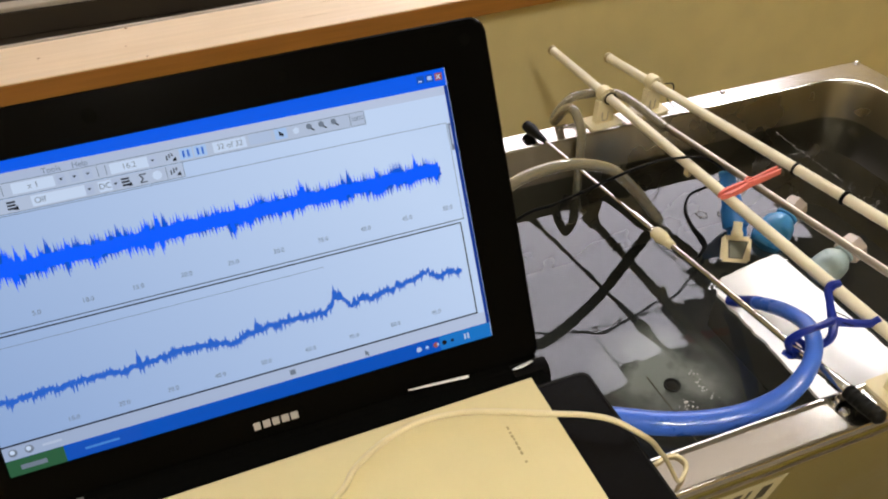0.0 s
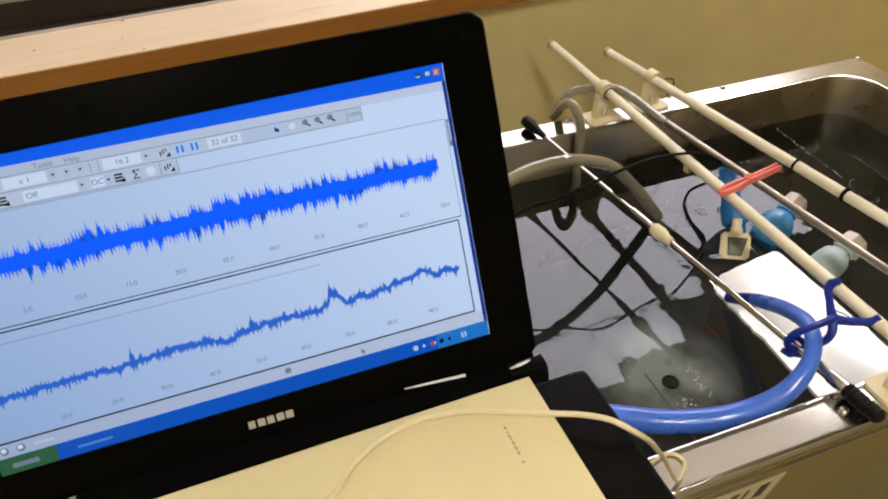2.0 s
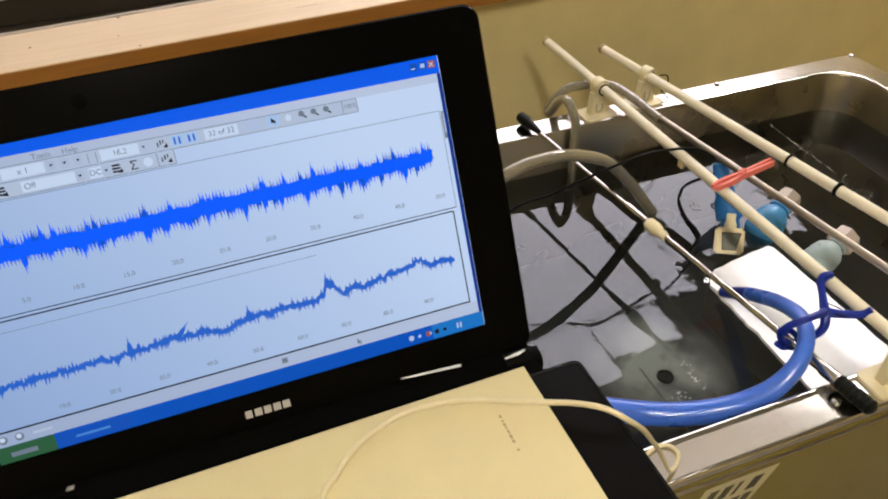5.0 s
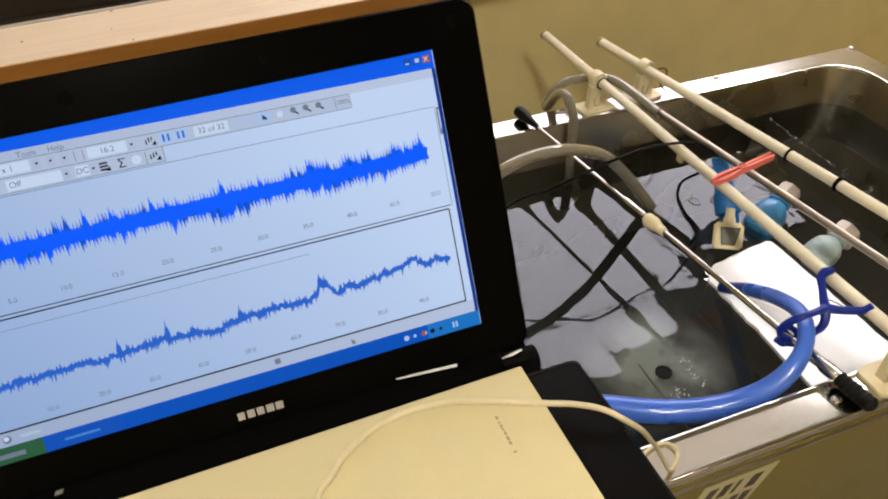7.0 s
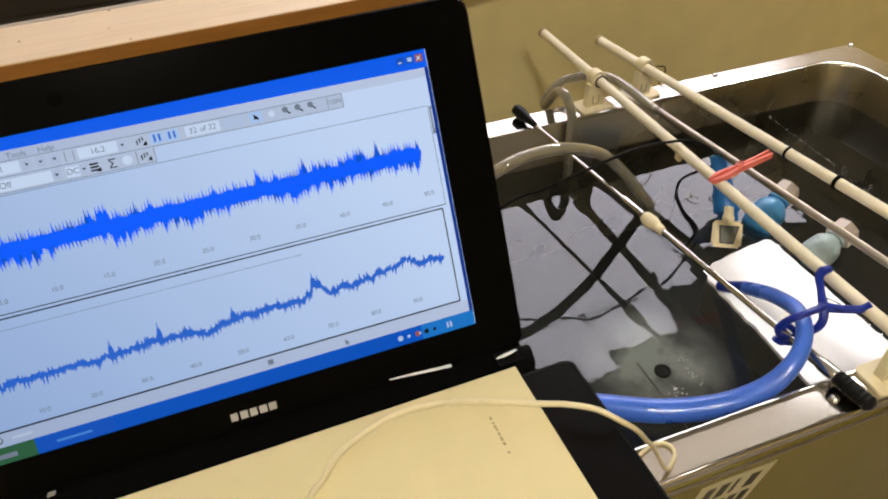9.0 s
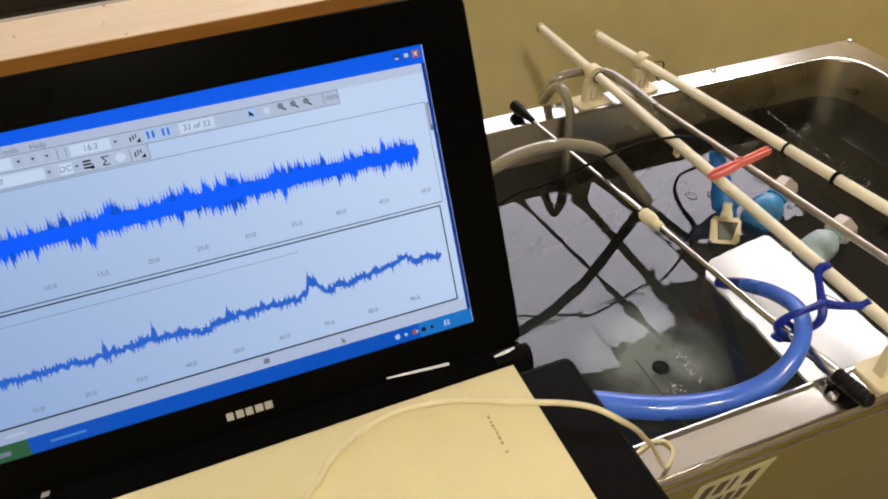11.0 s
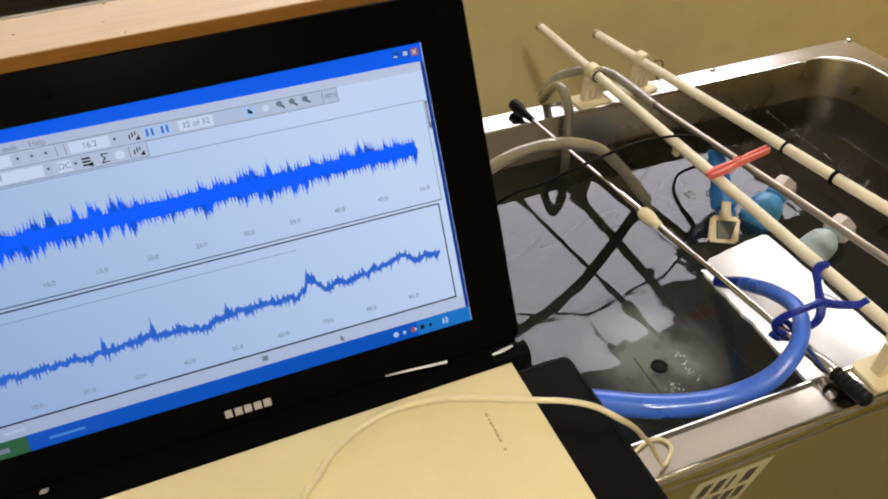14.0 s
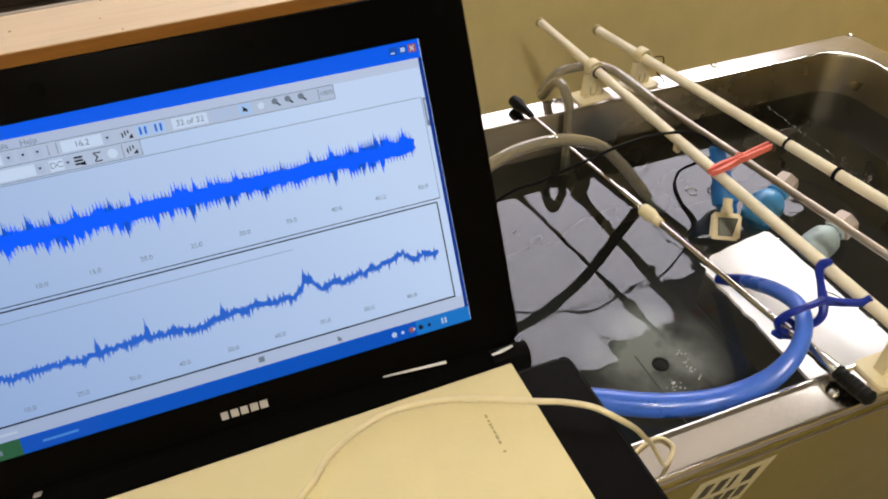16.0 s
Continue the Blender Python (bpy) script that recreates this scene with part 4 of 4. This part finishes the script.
    line("graph_border", -W, 0.0943, -0.0055, 0.0943, 0.0006, M_SCRDARK)
    line("graph_border", -W, 0.0918, -0.0085, 0.0918, 0.0009, M_SCRDARK)
    line("graph_border", -0.0085, 0.0200, -0.0085, 0.0918, 0.0009, M_SCRDARK)
    line("graph_border", -W, 0.0198, -0.0080, 0.0198, 0.0011, M_SCRDARK)
    line("graph_border", -W, 0.1662, -0.0055, 0.1662, 0.0004, M_SCRMID)
    line("graph_border", -0.0055, 0.0945, -0.0055, 0.1660, 0.0004, M_SCRMID)
    line("graph_border", -W, 0.0845, -0.115, 0.0845, 0.0003, M_SCRMID)
    part("scroll_bar", slab(-0.0046, 0.146, -0.0010, 0.1655, 0.0005), M_SCRMID, screen, soft=0)
    part("slider_knob", box(-0.1555, 0.0130, 0.0005, -0.1515, 0.0168, 0.0007), M_SCRMID, screen, soft=0)
    return lap, screen


def screen_details(screen):
    # axis numbers
    for k in range(1, 11):
        words("axis_number", "%d.0" % (5 * k), U50 - DU5 * (10 - k), 0.1005 + 0.00032 * k, 0.0044, M_SCRMID, screen)
    for k in range(1, 10):
        words("axis_number", "%d.0" % (10 * k), U90 - DU10 * (9 - k), 0.0252 + 0.0003 * k, 0.0044, M_SCRMID, screen)
    # menu words and tool strips
    for text, u in (("Tools", -0.268), ("Help", -0.251)):
        words("menu_word", text, u, 0.1874, 0.0050, M_SCRMID, screen)
    part("tool_strip", slab(-W, 0.1772, -0.0640, 0.1862, 0.0003), M_SCRSTRIP, screen, "grey tool strip", soft=0)
    part("tool_strip", slab(-W, 0.1676, -0.1905, 0.1764, 0.0003), M_SCRSTRIP, screen, "grey tool strip", soft=0)
    for u0, u1, v in ((-W, -0.064, 0.1863), (-W, -0.064, 0.1770), (-W, -0.1905, 0.1674)):
        part("strip_edge", slab(u0, v - 0.0002, u1, v + 0.0002, 0.0005), M_SCRMID, screen, soft=0)
    for u, v0, v1 in ((-0.0640, 0.1772, 0.1862), (-0.1905, 0.1676, 0.1768), (-0.0745, 0.1780, 0.1855), (-0.2015, 0.1680, 0.1760), (-0.2370, 0.1785, 0.1850), (-0.2420, 0.1785, 0.1850), (-0.2985, 0.1785, 0.1850)):
        part("strip_edge", slab(u - 0.0002, v0, u + 0.0002, v1, 0.0005), M_SCRMID, screen, soft=0)
    for u0, u1, row, text in ((-0.345, -0.308, 0, "V mode"), (-0.293, -0.268, 0, "x 1"), (-0.2345, -0.2110, 0, "16.2"), (-0.1690, -0.1470, 0, "32 of 32"), (-0.2840, -0.2520, 1, "Off"), (-0.2440, -0.2360, 1, "DC")):
        v = 0.1784 if row == 0 else 0.1686
        part("tool_field", slab(u0, v, u1, v + 0.0068, 0.0004), M_SCRLIGHT, screen, soft=0)
        if text[0] != "V":
            words("tool_number", text, (u0 + u1) / 2 if text != "Off" else u0 + 0.005, v + 0.0018, 0.0052, M_SCRMID, screen)
    for u, row in ((-0.305, 0), (-0.208, 0), (-0.2495, 1), (-0.2335, 1), (-0.264, 0), (-0.256, 0), (-0.248, 0)):
        v = 0.1786 if row == 0 else 0.1688
        bm = slab(u - 0.0026, v, u + 0.0026, v + 0.0064, 0.0004)
        part("drop_button", bm, M_SCRGREY, screen, soft=0)
        part("drop_mark", outline([(u - 0.0011, v + 0.0040), (u, v + 0.0024), (u + 0.0011, v + 0.0040)], 0.0006, 0.0007), M_SCRDARK, screen, soft=0)
    # dark icons: a small grid with a corner arrow
    for u, row in ((-0.2270, 1), (-0.2955, 1)):
        v = 0.1690
        bm = bmesh.new()
        for i in range(3):
            slab(u - 0.0028, v + 0.0004 + 0.002 * i, u + 0.0022, v + 0.0016 + 0.002 * i, 0.0005, bm)
        outline([(u + 0.0004, v), (u + 0.0034, v - 0.0004), (u + 0.0030, v + 0.0026)], 0.0005, 0.0007, bm)
        part("tool_icon", bm, M_SCRDARK, screen, "dark grid icon", soft=0)
    for u, row in ((-0.1965, 0), (-0.1960, 1)):
        v = 0.1790 if row == 0 else 0.1692
        bm = outline([(u + 0.0004, v), (u + 0.0034, v - 0.0004), (u + 0.0030, v + 0.0026)], 0.0005, 0.0007)
        slab(u - 0.0030, v + 0.0010, u - 0.0022, v + 0.0040, 0.0005, bm)
        slab(u - 0.0012, v + 0.0020, u - 0.0004, v + 0.0050, 0.0005, bm)
        slab(u + 0.0006, v + 0.0030, u + 0.0014, v + 0.0052, 0.0005, bm)
        part("tool_icon", bm, M_SCRDARK, screen, "small dark chart icon", soft=0)
    bm = slab(-0.2186, 0.1690, -0.2142, 0.1697, 0.0005)
    slab(-0.2186, 0.1741, -0.2142, 0.1748, 0.0005, bm)
    outline([(-0.2186, 0.1741), (-0.2178, 0.1741), (-0.2158, 0.1719), (-0.2178, 0.1697), (-0.2186, 0.1697), (-0.2168, 0.1719)], 0.0005, 0.0007, bm)
    part("tool_icon", bm, M_SCRDARK, screen, "dark sum icon", soft=0)
    part("tool_icon", lathe([(0.0, 0.0005), (0.0030, 0.0005), (0.0030, 0.0007), (0.0, 0.0007)], 14), M_SCRLIGHT, screen, "round pale icon", m=pose(-0.2075, 0.1720, 0), soft=0)
    for u in (-0.1867, -0.1774):
        part("tool_button", slab(u - 0.0042, 0.1782, u + 0.0042, 0.1856, 0.0004), M_SCRPRESS, screen, "light blue pressed button", soft=0)
        bm = slab(u - 0.0022, 0.1796, u - 0.0009, 0.1842, 0.0005)
        slab(u + 0.0009, 0.1796, u + 0.0022, 0.1842, 0.0005, bm)
        part("tool_icon", bm, M_SCRTRACE, screen, "blue bars icon", soft=0)
    part("tool_button", slab(-0.1275, 0.1786, -0.1190, 0.1858, 0.0004), M_SCRPRESS, screen, "light blue pressed button", soft=0)
    part("tool_icon", outline([(-0.1245, 0.1843), (-0.1245, 0.1803), (-0.1235, 0.1812), (-0.1222, 0.1800), (-0.1216, 0.1808), (-0.1216, 0.1816)], 0.0005, 0.0007), M_SCRDARK, screen, "dark arrow icon", soft=0)
    part("tool_icon", outline([(-0.1150, 0.1830), (-0.1145, 0.1806), (-0.1130, 0.1800), (-0.1110, 0.1806), (-0.1106, 0.1835), (-0.1125, 0.1846)], 0.0005, 0.0007), M_SCRLIGHT, screen, "pale hand icon", soft=0)
    for u in (-0.1035, -0.0950, -0.0862):
        g = part("tool_icon", lathe([(0.0012, 0.0005), (0.0020, 0.0005), (0.0020, 0.0007), (0.0012, 0.0007)], 14), M_SCRMID, screen, "small lens icon", m=pose(u, 0.1832, 0), soft=0)
        part("icon_handle", outline([(0.0006, -0.0016), (0.0030, -0.0036), (0.0034, -0.0026), (0.0014, -0.0010)], 0.0005, 0.0007), M_SCRDARK, screen, soft=0, m=pose(u, 0.1832, 0))
    words("tool_number", "100%", -0.0692, 0.1806, 0.0042, M_SCRMID, screen)
    part("tool_button", slab(-0.1450, 0.1786, -0.1300, 0.1858, 0.0004), M_SCRPALE, screen, soft=0)
    part("tray", slab(-0.0420, -0.002, 0.0, 0.0096, 0.0003), M_SCRTRAY, screen, "lighter blue tray of the task bar", soft=0)
    for u, r, mm in ((-0.0590, 0.0021, M_SCRPALE), (-0.0525, 0.0013, M_SCRPRESS), (-0.0455, 0.0021, M_SCRRED), (-0.0440, 0.0012, M_SCRPALE), (-0.0385, 0.0019, M_SCRDARK), (-0.0320, 0.0013, M_SCRDARK)):
        part("tray_icon", lathe([(0.0, 0.0004), (r, 0.0004), (r, 0.0005), (0.0, 0.0006)], 10), mm, screen, m=pose(u, 0.0040, 0.0001), soft=0)
    for u in (-0.0222, -0.0196):
        part("tray_mark", slab(u, 0.0018, u + 0.0014, 0.0062, 0.0005), M_SCRPALE, screen, soft=0)
    part("window_border", slab(-0.0026, 0.0098, 0.0, 0.1925, 0.0008), M_SCRBORDER, screen, "dark blue window border", soft=0)
    for u in (-0.3400, -0.3300):
        part("play_button", lathe([(0.0, 0.0005), (0.0027, 0.0005), (0.0027, 0.0008), (0.0, 0.0009)], 16), M_SCRMID, screen, m=pose(u, 0.0146, 0))
        part("play_shine", lathe([(0.0, 0.0009), (0.0016, 0.0009), (0.0016, 0.0011), (0.0, 0.0011)], 12), M_SCRLIGHT, screen, m=pose(u - 0.0003, 0.0152, 0))
    part("status_word", slab(-0.322, 0.0137, -0.310, 0.0153, 0.0004), M_SCRSTRIP, screen, soft=0)
    part("task_button", slab(-0.3085, -0.0005, -0.262, 0.0086, 0.0004), M_SCRCYANDARK, screen, soft=0)
    part("task_word", slab(-0.298, 0.0030, -0.276, 0.0046, 0.0006), M_SCRCYAN, screen, soft=0)
    part("start_word", slab(-0.338, 0.0020, -0.322, 0.0052, 0.0006), M_SCRMID, screen, soft=0)
    part("side_word", slab(-0.0036, 0.1500, -0.0022, 0.1640, 0.0007), M_SCRGREY, screen, soft=0)
    part("pointer", outline([(-0.0995, 0.0158), (-0.0995, 0.0112), (-0.0984, 0.0122), (-0.0972, 0.0106), (-0.0966, 0.0112), (-0.0974, 0.0126), (-0.0962, 0.0128)], 0.0005, 0.0007), M_SCRMID, screen, soft=0)


U50, DU5, U90, DU10 = -0.0165, 0.0316, -0.0404, 0.0323
WAVE0, WAVE1, WAVEV = -0.346, -0.0175, 0.1328
SPIKES = 145


def spike_bm(rnd, sign):
    """Two narrow teeth on one foot, tips at or below zero, drawn upwards or downwards."""
    a, b, c = rnd.uniform(0.0009, 0.0015), rnd.uniform(0.0004, 0.0009), rnd.uniform(0.0020, 0.0042)
    tips = [(-0.0026, -0.0130), (-a, -0.0048), (-a * 0.5, 0.0), (-a * 0.1, -0.0046), (b * 0.5, -0.0060), (b, -c), (b * 1.6, -0.0066), (0.0026, -0.0130)]
    pts = [(x, sign * y) for x, y in tips]
    return outline(pts if sign < 0 else pts[::-1], 0.0006, 0.0007)


def signal(screen):
    """The upper noise band: a solid core, and teeth that jump out of it above and below."""
    rnd = random.Random(11)
    n = 120
    base = [(WAVE0 + (WAVE1 - WAVE0) * k / n, WAVEV + 0.0022 * k / n) for k in range(n + 1)]
    pts = [(u, v - rnd.uniform(0.0034, 0.0050)) for u, v in base] + [(u, v + rnd.uniform(0.0034, 0.0050)) for u, v in reversed(base)]
    part("wave_core", outline(pts, 0.0008, 0.0009), M_SCRWAVE, screen, "bright blue noise band", soft=0)
    step = (WAVE1 - WAVE0) / SPIKES
    kinds = {sign: [mesh_of("wave_spike", spike_bm(rnd, sign), mm, 0) for mm in (M_SCRWAVE, M_SCRWAVE, M_SCRWAVE, M_SCRSPIKE)] for sign in (1, -1)}
    out = []
    for k in range(SPIKES):
        for sign in (1, -1):
            o = new("wave_spike", rnd.choice(kinds[sign]))
            o.parent = screen
            o.matrix_basis = pose(WAVE0 + step * (k + 0.5), WAVEV + 0.0022 * k / SPIKES, 0.000004 * (k % 9))
            out.append((o, k, sign))
    return out


TRACE = ((-0.3460, 0.0500), (-0.3297, 0.0497), (-0.2904, 0.0500), (-0.2536, 0.0508), (-0.2440, 0.0505), (-0.2338, 0.0512), (-0.2228, 0.0530), (-0.2085, 0.0512), (-0.2023, 0.0525), (-0.1889, 0.0480), (-0.1757, 0.0503), (-0.1690, 0.0520),
         (-0.1539, 0.0525), (-0.1424, 0.0530), (-0.1367, 0.0527), (-0.1220, 0.0527), (-0.1166, 0.0560), (-0.1120, 0.0625), (-0.1085, 0.0605), (-0.1028, 0.0525), (-0.0913, 0.0553), (-0.0873, 0.0532), (-0.0697, 0.0560), (-0.0535, 0.0588), (-0.0447, 0.0622), (-0.0404, 0.0605), (-0.0333, 0.0568), (-0.0249, 0.0582), (-0.0178, 0.0558))


def trace_height(u):
    for (a, va), (b, vb) in zip(TRACE, TRACE[1:]):
        if a <= u <= b:
            return va + (vb - va) * (u - a) / (b - a)
    return TRACE[-1][1]


def trace(screen):
    """The lower line: a chain of short upright strokes, as a plotted noise is drawn."""
    rnd = random.Random(21)
    n = 295
    step = (WAVE1 + 0.003 - WAVE0) / n
    kinds = []
    for h in (0.0022, 0.0028, 0.0034, 0.0044, 0.0060):
        w = step * 0.62
        kinds.append(mesh_of("trace_piece", outline([(-w, -0.0012), (-w * 0.4, -h), (w * 0.2, -h * 0.75), (w, -0.0011), (w, 0.0012), (w * 0.3, h * 0.72), (-w * 0.3, h * 0.6), (-w, 0.0011)], 0.0006, 0.0007), M_SCRTRACE, 0))
    out = []
    drift = 0.0
    for k in range(n):
        u = WAVE0 + step * (k + 0.5)
        drift = 0.72 * drift + rnd.gauss(0, 0.00055)
        o = new("trace_piece", rnd.choice(kinds))
        o.parent = screen
        o.matrix_basis = pose(u, trace_height(u) + drift, 0.000004 * (k % 9))
        out.append(o)
    peaks = []
    for u, base, h, w in ((-0.2504, 0.0500, 0.0120, 0.0050), (-0.1700, 0.0512, 0.0112, 0.0062), (-0.1122, 0.0600, 0.0108, 0.0052), (-0.2188, 0.0520, 0.0135, 0.0046), (-0.2023, 0.0512, 0.0062, 0.0048), (-0.1388, 0.0520, 0.0072, 0.0042), (-0.1088, 0.0590, 0.0088, 0.0056), (-0.0915, 0.0540, 0.0055, 0.0060)):
        o = part("trace_peak", outline([(-w / 2, -0.001), (w / 2, -0.001), (w * 0.30, h * 0.45), (w * 0.18, h * 0.62), (w * 0.10, h * 0.55), (0.0002, h), (-w * 0.12, h * 0.60), (-w * 0.24, h * 0.5)], 0.0006, 0.0007), M_SCRTRACE, screen, soft=0)
        o.matrix_basis = pose(u, base, 0)
        peaks.append(o)
    return out, peaks


def desk_things():
    # stand under the laptop
    st = empty("laptop_stand", pose(-0.1725, -0.165, 0.0), "black stand carrying the laptop before the tank", "stand")
    part("top_plate", box(-0.19, -0.10, 1.040, 0.20, 0.095, 1.0562, 0.003), M_BLACK, st)
    part("column", box(-0.15, -0.07, 0.02, 0.15, 0.07, 1.040, 0.004), M_BLACK, st)
    part("foot", box(-0.20, -0.12, 0.0, 0.20, 0.10, 0.02, 0.004), M_BLACK, st)
    # cream card over the keyboard
    c = empty("card_sheet", LAP @ pose(0, 0, -0.0184), "cream card sheet lying over the keyboard", "card")
    bm = outline([(0.0162, -0.0390), (0.0168, -0.290), (-0.36, -0.292), (-0.3705, -0.0440)], 0.0, 0.0009)
    part("sheet", bm, M_PAPER, c, soft=0)
    bm = bmesh.new()
    rnd = random.Random(8)
    y = -0.072
    while y > -0.112:
        ln = rnd.uniform(0.0012, 0.0036)
        if rnd.random() < 0.8:
            box(-0.0210 - rnd.random() * 0.0006, y - ln, 0.00092, -0.0195, y, 0.00105, bm=bm)
        y -= ln + rnd.uniform(0.0006, 0.002)
    part("print_line", bm, M_PRINT, c, "faint grey printed marks", soft=0)
    part("rule", box(-0.0140, -0.118, 0.00092, -0.0136, -0.066, 0.00100), M_FAINT, c, "faint ruled line", soft=0)
    w = tube([(-0.176, -0.20, 1.0900), (-0.1571, -0.1041, 1.0903), (-0.1409, -0.0827, 1.0910), (-0.1288, -0.0698, 1.0915), (-0.1052, -0.0580, 1.0930), (-0.0790, -0.0527, 1.0945), (-0.0469, -0.0564, 1.0950), (-0.0209, -0.0657, 1.0950), (0.0143, -0.0829, 1.0960), (0.0318, -0.0913, 1.0965), (0.048, -0.103, 1.0970), (0.062, -0.1135, 1.090),
              (0.084, -0.107, 1.060), (0.115, -0.085, 1.005), (0.146, -0.060, 0.950), (0.175, -0.043, 0.893), (0.192, -0.0375, 0.8600), (0.206, -0.0290, 0.8530), (0.2160, -0.0180, 0.8525), (0.2130, -0.0065, 0.8525), (0.203, -0.0030, 0.8525), (0.188, -0.0060, 0.8525), (0.150, -0.02, 0.8525), (0.10, -0.03, 0.8525)],
             0.0022, segs=10)
    tagged(part("ivory_cable", w, M_WHITECABLE), "ivory cable running over the card and tank rim", "cable")


# ---- build ----
room()
overhead()
the_tank = tank()
the_water = water()
for a, b, label in (((0.4931, 0.8445, ROD), (0.4965, -0.060, ROD), "long ivory plastic rod resting in clips across the tank"),
                    ((0.5729, 0.7743, ROD), (0.6840, -0.060, ROD), "long ivory plastic rod with wire rings across the tank")):
    plastic_rod(a, b, label)
rod_clips()
steel_rod()
second_steel_rod()
hoses()
wire_rings()
clothes_peg()
sensor()
white_platform()
bottles()
bubbles()
the_laptop, the_screen = laptop()
screen_details(the_screen)
wave_spikes = signal(the_screen)
trace_pieces, trace_peaks = trace(the_screen)
desk_things()


# ---- what moves ----
def motions():
    rnd = random.Random(77)
    # ripples drift over the tank
    rows = []
    for k in range(33):
        t = 0.5 * k
        rows.append((t, pose(0.006 * math.sin(t * 1.9) + 0.003 * math.sin(t * 5.1), 0.006 * math.cos(t * 1.5) + 0.002 * math.sin(t * 4.3), WATER)))
    walk(the_water, rows)
    # the noise band is redrawn several times a second: each time new bursts along it
    times = [0.2 * k for k in range(81)]
    reach = {1: [], -1: []}
    for t in times:
        for sign in (1, -1):
            burst, line = 0.0, []
            for k in range(SPIKES):
                burst = 0.80 * burst + rnd.gauss(0, 0.34)
                tall = 0.0078 + 0.0036 * max(0.0, burst) + abs(rnd.gauss(0, 0.0020)) + (0.0042 if rnd.random() < 0.09 else 0.0)
                line.append(min(0.0160, tall))
            reach[sign].append(line)
    for o, k, sign in wave_spikes:
        x, y, z = o.matrix_basis.translation
        walk(o, [(t, pose(x, y + sign * reach[sign][i][k], z)) for i, t in enumerate(times)])
    for o in trace_pieces:
        m = o.matrix_basis.copy()
        walk(o, [(1.0 * k, Matrix.Translation((0, rnd.gauss(0, 0.0004), 0)) @ m) for k in range(17)])
    # a new peak grows out of the lower trace
    x, y, z = trace_peaks[3].matrix_basis.translation
    walk(trace_peaks[3], [(0, pose(x, y, z, 0, 0, -84)), (4.4, pose(x, y, z, 0, 0, -84)), (5.6, pose(x, y, z)), (16.0, pose(x, y, z))])


motions()
